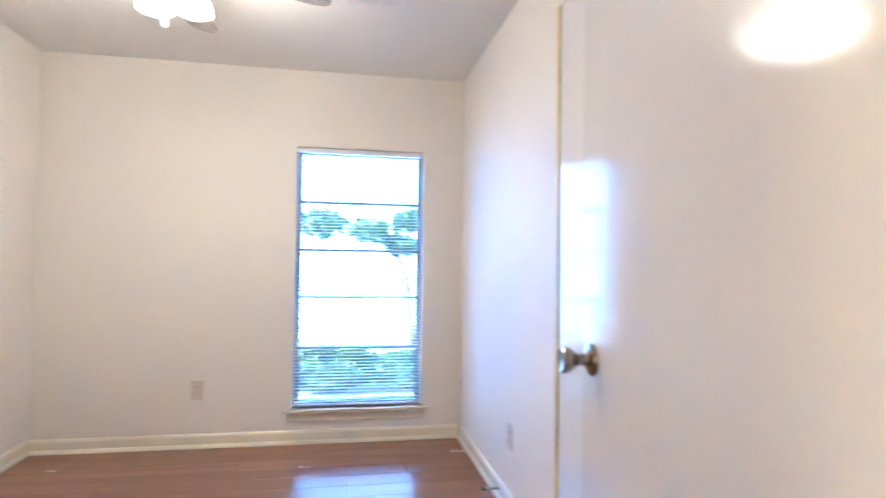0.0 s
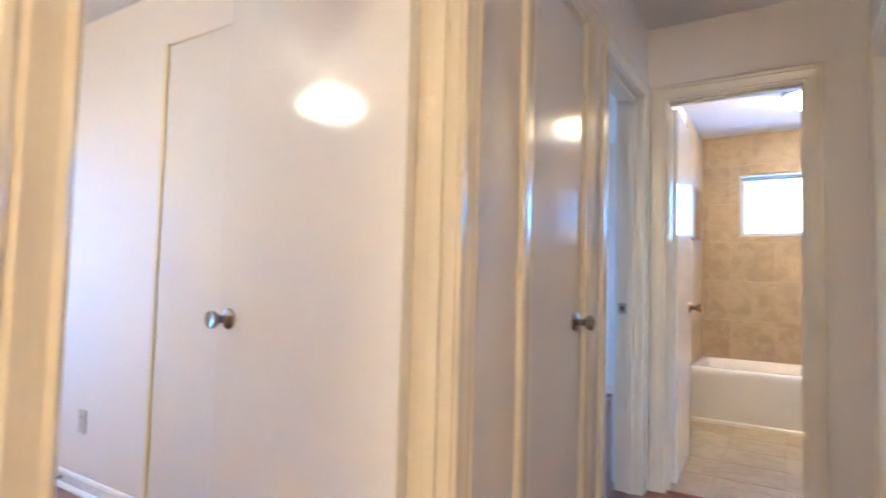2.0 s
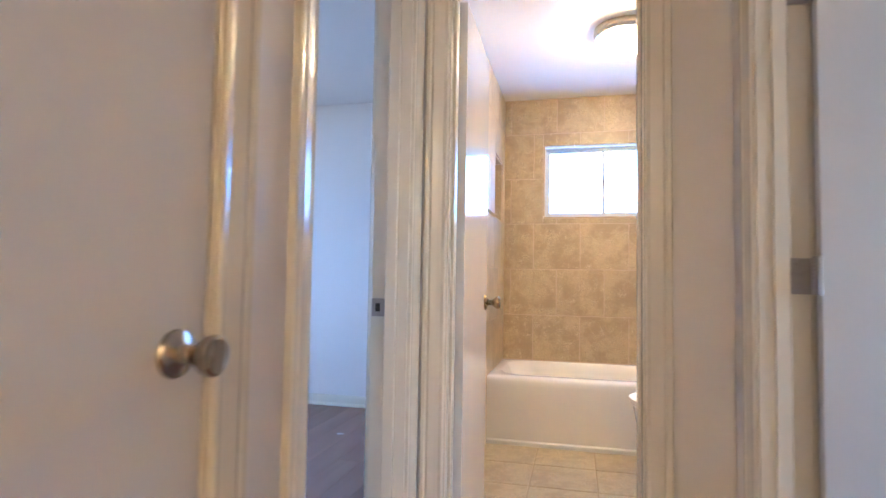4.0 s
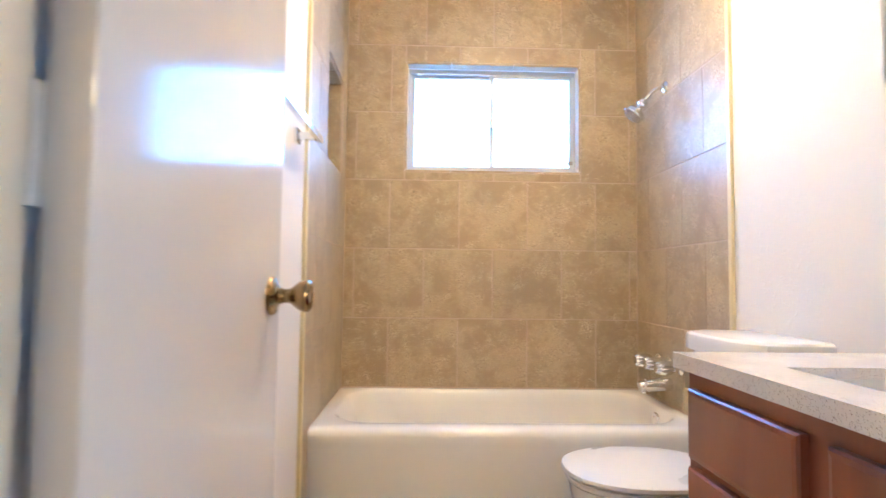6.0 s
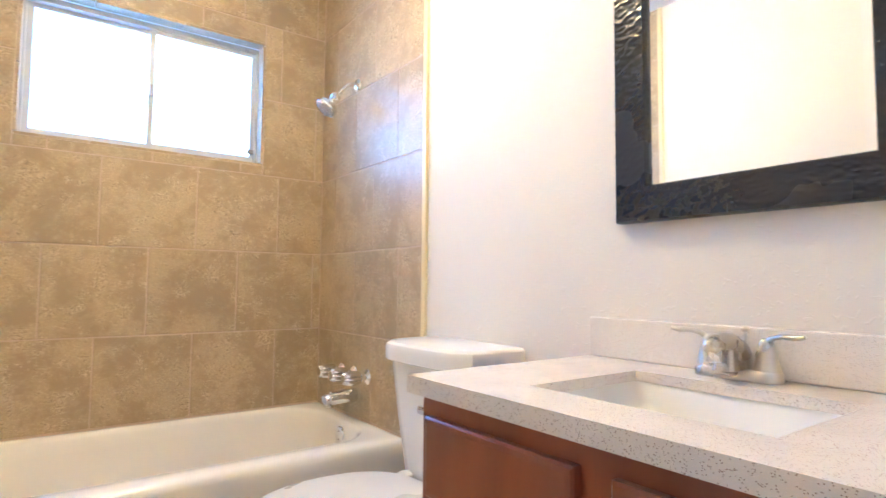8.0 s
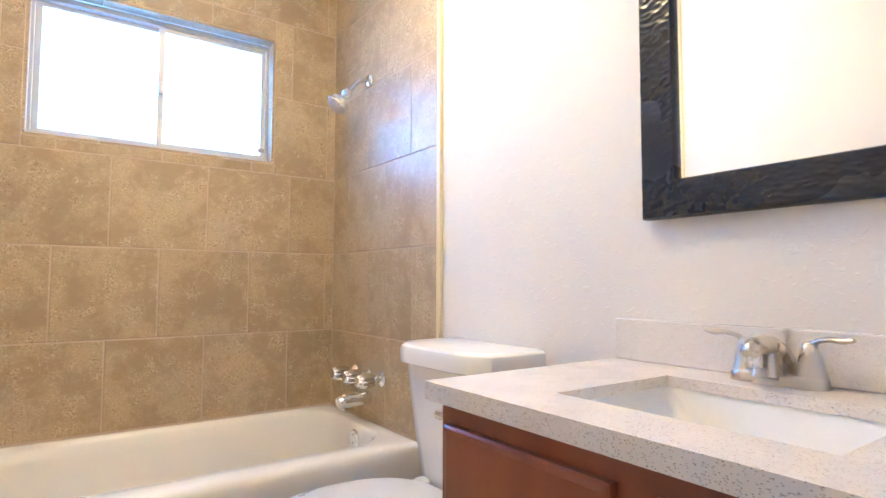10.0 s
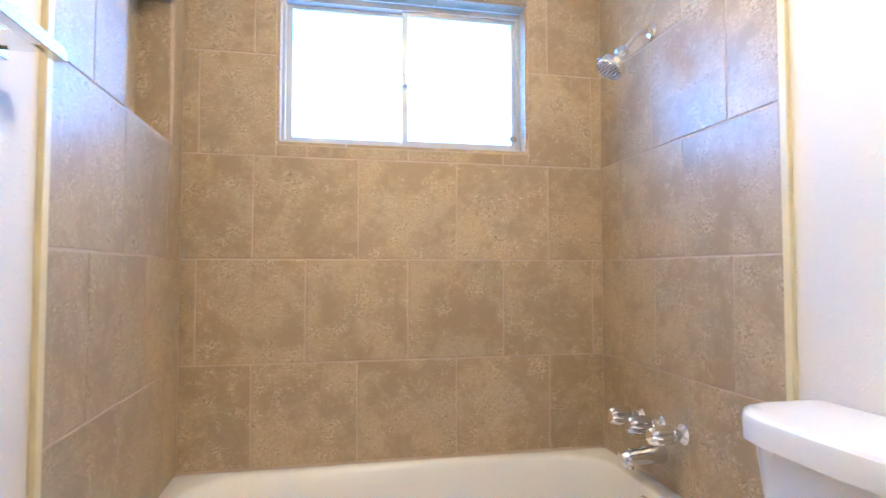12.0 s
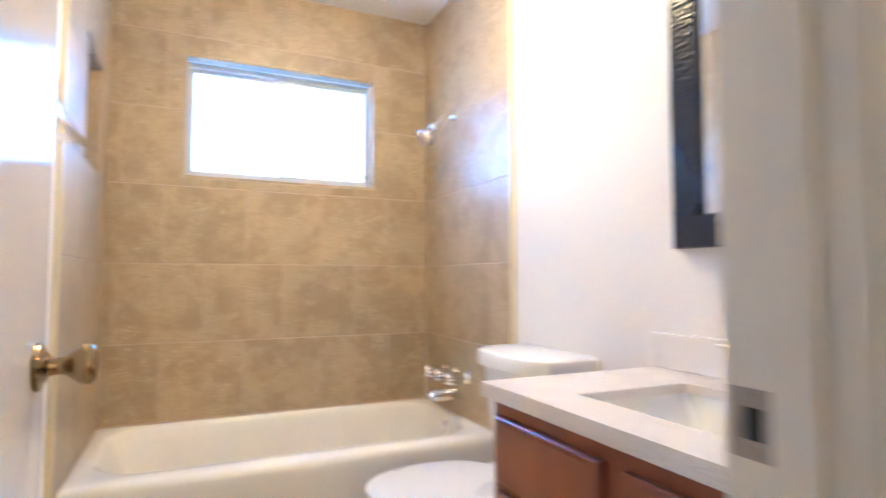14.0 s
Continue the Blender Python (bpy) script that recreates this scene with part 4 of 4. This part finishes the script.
part("lift_rod", lathe([(0.0025, 0.02), (0.0025, 0.082), (0.0075, 0.085), (0.0085, 0.09), (0.005, 0.094)], "z", (FX + 0.034, FY, CT), 12), NICKEL, fc, smooth=40)

# ---- bathroom: framed mirror ----
MY0, MY1, MZ0, MZ1 = -2.27, -1.692, 1.117, 1.95
mr = thing("framed_mirror", (1.485, -1.977, MZ0), "wall mirror in a black carved wooden frame", "mirror")
part("mirror_glass", box(1.484, 1.488, MY0 + 0.07, MY1 - 0.07, MZ0 + 0.07, MZ1 - 0.07), MIRROR, mr)


def frame_side(name, a, b, width):
    """A frame member with shallow hand-carved ripples on its face; a, b are outer corners (y, z)."""
    a, b = Vector((0, *a)), Vector((0, *b))
    way = (b - a).normalized()
    inn = Vector((1, 0, 0)).cross(way)
    if (Vector((0, (MY0 + MY1) / 2, (MZ0 + MZ1) / 2)) - (a + b) / 2).dot(inn) < 0:
        inn = -inn
    length = (b - a).length
    nu, nv = int(length / 0.004), 26
    bm, grid = bmesh.new(), []
    for j in range(nv + 1):
        v = width * j / nv
        row = []
        for i in range(nu + 1):
            u = v + (length - 2 * v) * i / nu
            p = a + way * u + inn * v
            wob = noise.noise(Vector((p.y * 9, p.z * 30, 3.0)))
            ripple = noise.noise(Vector((p.y * 62, p.z * 230 + wob * 1.5, 7.7))) * 1.6
            edge = min(1.0, j / 1.2, (nv - j) / 1.2)
            row.append(bm.verts.new((1.468 - 0.0016 * max(-0.1, min(0.7, ripple)) * edge + (0.006 if j in (0, nv) else 0.0), p.y, p.z)))
        grid.append(row)
    back = [[bm.verts.new((1.498, vt.co.y, vt.co.z)) for vt in grid[0]], [bm.verts.new((1.498, vt.co.y, vt.co.z)) for vt in grid[-1]]]
    rows = [back[0], *grid, back[1]]
    for r0, r1 in zip(rows, rows[1:]):
        for i in range(nu):
            bm.faces.new((r0[i], r0[i + 1], r1[i + 1], r1[i]))
    return part(name, bm, BLACK, mr, smooth=40)


frame_side("frame_side", (MY0, MZ0), (MY0, MZ1), 0.08)
frame_side("frame_side", (MY1, MZ0), (MY1, MZ1), 0.08)
frame_side("frame_rail", (MY0, MZ0), (MY1, MZ0), 0.08)
frame_side("frame_rail", (MY0, MZ1), (MY1, MZ1), 0.08)

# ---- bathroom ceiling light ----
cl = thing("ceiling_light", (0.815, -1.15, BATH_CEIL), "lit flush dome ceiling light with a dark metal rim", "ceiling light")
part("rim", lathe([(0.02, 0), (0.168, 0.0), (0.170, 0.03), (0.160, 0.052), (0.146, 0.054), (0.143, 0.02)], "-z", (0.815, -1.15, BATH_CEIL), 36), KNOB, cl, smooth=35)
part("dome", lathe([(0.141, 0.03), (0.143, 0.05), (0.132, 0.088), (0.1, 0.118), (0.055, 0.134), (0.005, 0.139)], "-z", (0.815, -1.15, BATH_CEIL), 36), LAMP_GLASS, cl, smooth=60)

# unseen second dome, added at the hall's far end as fill light
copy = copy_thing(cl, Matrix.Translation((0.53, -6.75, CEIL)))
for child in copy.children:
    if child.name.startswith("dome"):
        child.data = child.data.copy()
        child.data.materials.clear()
        child.data.materials.append(HALL_FILL)
tagged(copy, "unseen dome light added to brighten the hall")

# ---- bedroom: ceiling fan ----
FANX, FANY = -1.9, -5.635
DROP = CEIL - 0.045

fan = thing("ceiling_fan", (FANX, FANY, BED_CEIL), "ceiling fan with grey blades and lit glass shades", "ceiling fan")
part("canopy", lathe([(0.07, 0), (0.068, 0.03), (0.03, 0.05), (0.014, 0.055), (0.014, 0.09)], "-z", (FANX, FANY, BED_CEIL), 28), STEEL, fan, smooth=35)
part("motor", lathe([(0.03, 0.085), (0.11, 0.10), (0.125, 0.13), (0.125, 0.185), (0.1, 0.21), (0.06, 0.225)], "-z", (FANX, FANY, DROP), 32), STEEL, fan, smooth=35)
part("light_hub", lathe([(0.06, 0.226), (0.065, 0.235), (0.05, 0.262), (0.02, 0.272)], "-z", (FANX, FANY, DROP), 28), STEEL, fan, smooth=35)
for k in range(4):
    a = radians(45 + 90 * k)
    sx, sy = FANX + 0.098 * math.cos(a), FANY + 0.098 * math.sin(a)
    part("shade_arm", tube([(FANX + 0.05 * math.cos(a), FANY + 0.05 * math.sin(a), DROP - 0.245), (sx, sy, DROP - 0.238), (sx, sy, DROP - 0.255)], 0.009, 10), STEEL, fan, smooth=45)
    part("glass_shade", lathe([(0.022, 0.246), (0.034, 0.255), (0.05, 0.275), (0.062, 0.3), (0.068, 0.322), (0.058, 0.33), (0.005, 0.333)], "-z", (sx, sy, DROP), 28), FAN_GLASS, fan, "lit frosted glass shade", smooth=60)
part("pull_chain", tube([(FANX + 0.05, FANY, DROP - 0.262), (FANX + 0.05, FANY, DROP - 0.40)], 0.002, 6), STEEL, fan)
part("chain_pull", lathe([(0.005, 0), (0.011, 0.012), (0.011, 0.035), (0.004, 0.04)], "-z", (FANX + 0.05, FANY, DROP - 0.40), 12), PLASTIC, fan, smooth=35)
for k in range(5):
    m = Matrix.Translation((FANX, FANY, DROP - 0.175)) @ pose(0, 0, 0, 0, 0, 72 * k + 38) @ pose(0, 0, 0, 12, 0, 0)
    outline = [(0.16, -0.045), (0.3, -0.062), (0.55, -0.068), (0.6, -0.05), (0.615, 0.0), (0.6, 0.05), (0.55, 0.068), (0.3, 0.062), (0.16, 0.045)]
    bl = loft([[(x, y, zz) for x, y in outline] for zz in (-0.003, 0.003)])
    bl.transform(m)
    b = part("blade", bl, BLADE, fan)
    br = loft([[(x, y, zz) for x, y in ((0.1, -0.02), (0.22, -0.03), (0.25, 0.0), (0.22, 0.03), (0.1, 0.02))] for zz in (0.0035, 0.008)])
    br.transform(m)
    part("blade_bracket", br, STEEL, b)

# ---- bedroom window with blind ----
BY0, BY1, BZ0, BZ1 = -5.275, -4.475, 0.215, 1.85
w2 = thing("window_2", (BED_W - 0.1, -4.875, BZ0), "tall bedroom window with five stacked panes", "window", kind="structure")
XF = BED_W - 0.10
bars = [BZ0, 0.572, 0.90, 1.204, 1.51, BZ1]
for nm, y0, y1, z0, z1 in (("frame_side", BY0, BY0 + 0.03, BZ0, BZ1), ("frame_side", BY1 - 0.03, BY1, BZ0, BZ1)):
    part(nm, box(XF - 0.02, XF + 0.02, y0, y1, z0, z1, 0.003), WINDOW_BAR, w2)
for k, zc in enumerate(bars):
    z0, z1 = (zc, zc + 0.03) if k == 0 else (zc - 0.03, zc) if k == 5 else (zc - 0.009, zc + 0.009)
    part("frame_rail", box(XF - 0.018, XF + 0.018, BY0 + 0.03, BY1 - 0.03, z0, z1, 0.002), WINDOW_BAR, w2)
for z0, z1 in zip(bars, bars[1:]):
    p = part("pane", box(XF - 0.003, XF + 0.001, BY0 + 0.03, BY1 - 0.03, z0 + 0.01, z1 - 0.01), PANE, w2)
    p.visible_shadow = False
part("window_sill", box(BED_W - 0.10, BED_W + 0.035, BY0 - 0.045, BY1 + 0.045, BZ0 - 0.022, BZ0, 0.004), TRIM, w2)
part("apron", box(BED_W, BED_W + 0.013, BY0 - 0.03, BY1 + 0.03, BZ0 - 0.075, BZ0 - 0.022, 0.003), TRIM, w2)

bd = thing("window_blind", (BED_W - 0.04, -4.875, BZ0), "white horizontal mini blind with open slats", "blind")
XB = BED_W - 0.04
part("headrail", box(XB - 0.018, XB + 0.018, BY0 + 0.006, BY1 - 0.006, BZ1 - 0.03, BZ1 - 0.002, 0.002), BLIND, bd)
part("bottom_rail", box(XB - 0.012, XB + 0.012, BY0 + 0.01, BY1 - 0.01, BZ0 + 0.004, BZ0 + 0.018, 0.003), BLIND, bd)
bm = bmesh.new()
hw = (BY1 - BY0) / 2 - 0.01
loft([[(u, y, zz) for u, zz in ((-0.0125, -0.0012), (-0.006, 0.0006), (0, 0.0012), (0.006, 0.0006), (0.0125, -0.0012), (0.0125, -0.0018), (0, 0.0006), (-0.0125, -0.0018))] for y in (-hw, hw)], bm=bm)
bm.transform(pose(0, 0, 0, 0, 6, 0))
slat = mesh_from(bm, "slat", BLIND)
z = BZ0 + 0.032
while z < BZ1 - 0.035:
    s = new("slat", slat)
    s.parent = bd
    s.location = (0, 0, z - BZ0)
    z += 0.0205
for y in (-5.13, -4.62):
    part("ladder_cord", tube([(XB + 0.013, y, BZ0 + 0.015), (XB + 0.013, y, BZ1 - 0.02)], 0.0009, 5), BLIND, bd)
part("tilt_wand", tube([(XB + 0.02, BY0 + 0.07, BZ1 - 0.03), (XB + 0.024, BY0 + 0.07, BZ1 - 0.75)], 0.004, 6), PLASTIC, bd)

# ---- outside ----
solo("ground", box(-40, 40, -40, 40, -0.32, -0.3), CONCRETE, "pale concrete yard outside the windows", "ground", kind="structure")
# added panel that glows in place of daylight beyond the yard
solo("backdrop", box(-14.2, -14, -30, 20, -0.3, 6.0), DAY_GLOW, "glowing blue panel standing in for daylight beyond the yard", "backdrop", kind="structure")


def leaves(center, size, count, seed, leaf=0.09):
    rnd = random.Random(seed)
    verts, faces = [], []
    for _ in range(count):
        d = Vector((rnd.gauss(0, 1), rnd.gauss(0, 1), rnd.gauss(0, 1))).normalized() * rnd.random() ** 0.4
        p = Vector(center) + Vector((d.x * size[0], d.y * size[1], d.z * size[2]))
        q = Euler((rnd.uniform(0, 6), rnd.uniform(0, 6), rnd.uniform(0, 6)))
        s = leaf * rnd.uniform(0.6, 1.3)
        base = len(verts)
        for u, w, t in ((-1, 0, 0), (0, 0.45, 0.12), (1, 0, 0), (0, -0.45, 0.12)):
            r = Vector((u * s, w * s, t * s))
            r.rotate(q)
            verts.append(p + r)
        faces.append((base, base + 1, base + 2, base + 3))
    me = bpy.data.meshes.new("leaves")
    me.from_pydata(verts, [], faces)
    me.materials.append(LEAF)
    return me


for k, (y, h) in enumerate(((-6.1, 0.42), (-5.1, 0.46), (-4.1, 0.40), (-3.1, 0.44))):
    sb = thing("shrub", (-6.2, y, -0.3), "clipped green shrub outside the window", "shrub", "shrubs along the yard")
    part("stem", tube([(-6.2, y, -0.3), (-6.2, y + 0.03, 0.0)], [0.03, 0.015], 8), BARK, sb)
    cr = new("crown", leaves((0, 0, h * 0.55), (0.5, 0.62, h * 0.5), 2400, 11 + k, 0.06))
    cr.parent = sb
tr = thing("tree", (-9.5, -4.6, -0.3), "leafy green tree in the yard", "tree")
part("trunk", tube([(-9.5, -3.75, -0.3), (-9.45, -3.85, 0.8), (-9.5, -4.1, 1.5), (-9.4, -4.4, 2.0)], [0.05, 0.04, 0.03, 0.012], 10), BARK, tr)
for k, (dy, dz, sy, sz) in enumerate(((-0.75, 2.1, 0.42, 0.26), (0.1, 2.0, 0.5, 0.22), (0.62, 1.75, 0.3, 0.18), (0.75, 2.2, 0.3, 0.2))):
    part("limb", tube([(-9.47, -4.0 - 0.08 * k, 1.3 + 0.14 * k), (-9.4, -4.5 + dy * 0.6, dz - 0.2), (-9.4, -4.6 + dy, dz)], [0.02, 0.014, 0.006], 8), BARK, tr)
    cr = new("crown", leaves((0.1, dy, dz), (0.5, sy, sz), 420, 31 + k, 0.075))
    cr.parent = tr

# ---- floors and tiles, piece by piece ----
sub = solo("floor", box(BED_W - 0.1, 4.0, HALL_S, SECOND_N, -0.05, -0.012), GROUT, "red-brown laminate plank floor", "floor", kind="structure")
PW, PL = 0.142, 1.21
cache = {}


def plank(x0, x1, y0, y1):
    key = (round(x1 - x0, 3), round(y1 - y0, 3))
    if key not in cache:
        cache[key] = mesh_from(box(-key[0] / 2 + 0.0006, key[0] / 2 - 0.0006, -key[1] / 2 + 0.0006, key[1] / 2 - 0.0006, -0.012, 0.0, 0.0012, 1), "plank", LAMINATE)
    ob = new("plank", cache[key])
    ob.parent = sub
    ob.location = ((x0 + x1) / 2, (y0 + y1) / 2, 0)


def planks(x0, x1, y0, y1, seed):
    rnd = random.Random(seed)
    x = x0
    while x < x1 - 0.01:
        xe = min(x + PW, x1)
        y = y0 - rnd.choice((0.0, 0.3, 0.6, 0.9))
        while y < y1 - 0.01:
            a, b = max(y, y0), min(y + PL, y1)
            if b - a > 0.02:
                plank(x, xe, a, b)
            y += PL
        x = xe


planks(BED_W, HALL_W - T - 0.0, HALL_S, BED_N, 3)
planks(HALL_W - T, HALL_E + T, HALL_S, END + 0.02, 4)
planks(BED_W, HALL_W - T, -3.45, SECOND_N, 5)
solo("side_room_floor", box(HALL_E + T, 4.0, HALL_S, END, -0.012, -0.001), LAMINATE, "laminate floor of the side room", "floor", kind="structure")
solo("floor_threshold", loft([[(x, y, zz) for y, zz in ((END + 0.02, -0.01), (END + 0.022, 0.004), (END + 0.035, 0.007), (END + 0.052, 0.004), (END + 0.054, -0.01))] for x in (0.153, 0.755)]), CHERRY, "wooden threshold strip in the bathroom doorway", "threshold", kind="structure")

G = 0.0035


def tile_mesh(w, h, d=0.011):
    """A slightly pillowed tile lying in local x, z, its face towards -y."""
    key = ("t", round(w, 3), round(h, 3))
    if key not in cache:
        w2, h2 = w / 2 - G / 2, h / 2 - G / 2
        ring = lambda g, y: [(-w2 + g, y, -h2 + g), (w2 - g, y, -h2 + g), (w2 - g, y, h2 - g), (-w2 + g, y, h2 - g)]
        cache[key] = mesh_from(loft([ring(0, 0), ring(0, -d + 0.0025), ring(0.0008, -d + 0.001), ring(0.003, -d)], close_first=False), "tile", TILE)
    return cache[key]


def tiled(parent, u0, u1, rows, starts, place, turn, pitch=0.347, cut=None):
    """Courses of tiles between u0 and u1; starts: the joint offset of each course; cut: a hole (u0, u1, z0, z1)."""
    for (z0, z1), s in zip(rows, starts):
        edges = [u0] + [s + pitch * k for k in range(-8, 9) if u0 + 0.012 < s + pitch * k < u1 - 0.012] + [u1]
        for a, b in zip(edges, edges[1:]):
            boxes = [(a, b, z0, z1)]
            if cut and a < cut[1] and b > cut[0] and z0 < cut[3] - 0.005 and z1 > cut[2] + 0.005:
                boxes = []
                if a < cut[0] - 0.01:
                    boxes.append((a, cut[0], z0, z1))
                if b > cut[1] + 0.01:
                    boxes.append((cut[1], b, z0, z1))
                ma, mb = max(a, cut[0]), min(b, cut[1])
                if z0 < cut[2] - 0.01:
                    boxes.append((ma, mb, z0, cut[2]))
                if z1 > cut[3] + 0.01:
                    boxes.append((ma, mb, cut[3], z1))
            for p, q, r, t in boxes:
                ob = new("tile", tile_mesh(q - p, t - r))
                ob.parent = parent
                ob.matrix_basis = place((p + q) / 2, (r + t) / 2) @ pose(0, 0, 0, 0, 0, turn)


PZ = 0.3465
rows = [(0.424, 0.762)] + [(0.762 + PZ * k, min(0.762 + PZ * (k + 1), BATH_CEIL)) for k in range(5)]
TH = 0.011
tn = solo("wall_tiles_north", pierced(0.0, 1.5, 0.38, BATH_CEIL, [(0.307, 1.2, 1.497, 2.062)], lambda u, v, w: (u, -0.0085 + w, v), 0.008), GROUT, "brown stone-look tiles behind the tub", "tiled wall", kind="structure")
tiled(tn, TH, 1.5 - TH, rows, [0.583, 0.409, 0.583, 0.409, 0.583, 0.409], lambda u, z: Matrix.Translation((u, 0.001, z)), 0, cut=(0.307, 1.2, 1.497, 2.062))
tw = solo("wall_tiles_west", pierced(-0.866, 0.0, 0.0, BATH_CEIL, [(-0.51, -0.115, 1.457, 1.905)], lambda u, v, w: (0.0005 + w, u, v), 0.008), GROUT, "brown stone-look tiles beside the tub with a niche", "tiled wall", kind="structure")
te = solo("wall_tiles_east", box(1.4915, 1.4995, -0.866, 0.0, 0.0, BATH_CEIL), GROUT, "brown stone-look tiles behind the taps", "tiled wall", kind="structure")
side = [-0.159, -0.34, -0.155, -0.34, -0.155, -0.34]
low = [(0.07, 0.416)] + rows
tiled(tw, -0.866, 0.0, rows, side, lambda u, z: Matrix.Translation((-0.001, u, z)), 90, pitch=0.352, cut=(-0.51, -0.115, 1.457, 1.905))
tiled(te, -0.866, 0.0, rows, [-0.159, -0.353, -0.159, -0.345, -0.159, -0.345], lambda u, z: Matrix.Translation((1.501, u, z)), -90, pitch=0.35)
tiled(tw, -0.866, -0.776, [(0.004, 0.07), (0.07, 0.416)], [-9, -9], lambda u, z: Matrix.Translation((-0.001, u, z)), 90)
tiled(te, -0.866, -0.776, [(0.004, 0.07), (0.07, 0.416)], [-9, -9], lambda u, z: Matrix.Translation((1.501, u, z)), -90)
# window reveal tiles
rv = solo("window_reveal", box(0.32, 1.187, 0.004, 0.05, 1.4945, 1.4965), GROUT, "tiled reveal of the bathroom window", "tiled wall", kind="structure")
for u in (0.307, 0.54, 0.86):
    v = {0.307: 0.54, 0.54: 0.86, 0.86: 1.2}[u]
    for z0, tz in ((1.497, -1), (2.062, 1)):
        ob = new("tile", tile_mesh(v - u, 0.066))
        ob.parent = rv
        ob.matrix_basis = Matrix.Translation(((u + v) / 2, 0.024, z0)) @ pose(0, 0, 0, -90 if tz < 0 else 90, 0, 0)
for x, rz in ((0.307, 90), (1.2, -90)):
    for z0, z1 in ((1.51, 1.76), (1.76, 2.05)):
        ob = new("tile", tile_mesh(0.066, z1 - z0))
        ob.parent = rv
        ob.matrix_basis = Matrix.Translation((x, 0.024, (z0 + z1) / 2)) @ pose(0, 0, 0, 0, 0, rz)
# niche lining
nc = solo("niche_lining", box(-0.1195, -0.105, -0.51, -0.115, 1.457, 1.905), GROUT, "brown tiled shower niche", "niche", kind="structure")
for a, b in ((-0.51, -0.30), (-0.30, -0.115)):
    ob = new("tile", tile_mesh(b - a, 0.448))
    ob.parent = nc
    ob.matrix_basis = Matrix.Translation((-0.105, (a + b) / 2, 1.681)) @ pose(0, 0, 0, 0, 0, 90)
    for zz, rx in ((1.457, -90), (1.905, 90)):
        ob = new("tile", tile_mesh(b - a, 0.10))
        ob.parent = nc
        ob.matrix_basis = Matrix.Translation((-0.047, (a + b) / 2, zz)) @ pose(0, 0, 0, 0, 0, 90) @ pose(0, 0, 0, rx, 0, 0)
for y, rz in ((-0.51, 180), (-0.115, 0)):
    ob = new("tile", tile_mesh(0.10, 0.44))
    ob.parent = nc
    ob.matrix_basis = Matrix.Translation((-0.047, y, 1.681)) @ pose(0, 0, 0, 0, 0, rz)
# bathroom floor
bf = solo("floor_bath", box(0.0, 1.5, END + 0.03, -0.7, -0.03, -0.0015), FLOOR_GROUT, "beige stone-look tile floor", "floor", kind="structure")
FP = 0.333
for i in range(5):
    for j in range(6):
        x0, x1 = FP * i, min(FP * (i + 1), 1.5)
        y1, y0 = -0.77 - FP * j, max(-0.77 - FP * (j + 1), END + 0.05)
        if y1 - y0 < 0.02:
            continue
        key = ("f", round(x1 - x0, 3), round(y1 - y0, 3))
        if key not in cache:
            w2, h2 = key[1] / 2 - G / 2, key[2] / 2 - G / 2
            ring = lambda g, zz: [(-w2 + g, -h2 + g, zz), (w2 - g, -h2 + g, zz), (w2 - g, h2 - g, zz), (-w2 + g, h2 - g, zz)]
            cache[key] = mesh_from(loft([ring(0, -0.008), ring(0, -0.002), ring(0.002, 0.0)]), "tile", FLOOR_TILE)
        ob = new("tile", cache[key])
        ob.parent = bf
        ob.location = ((x0 + x1) / 2, (y0 + y1) / 2, 0)
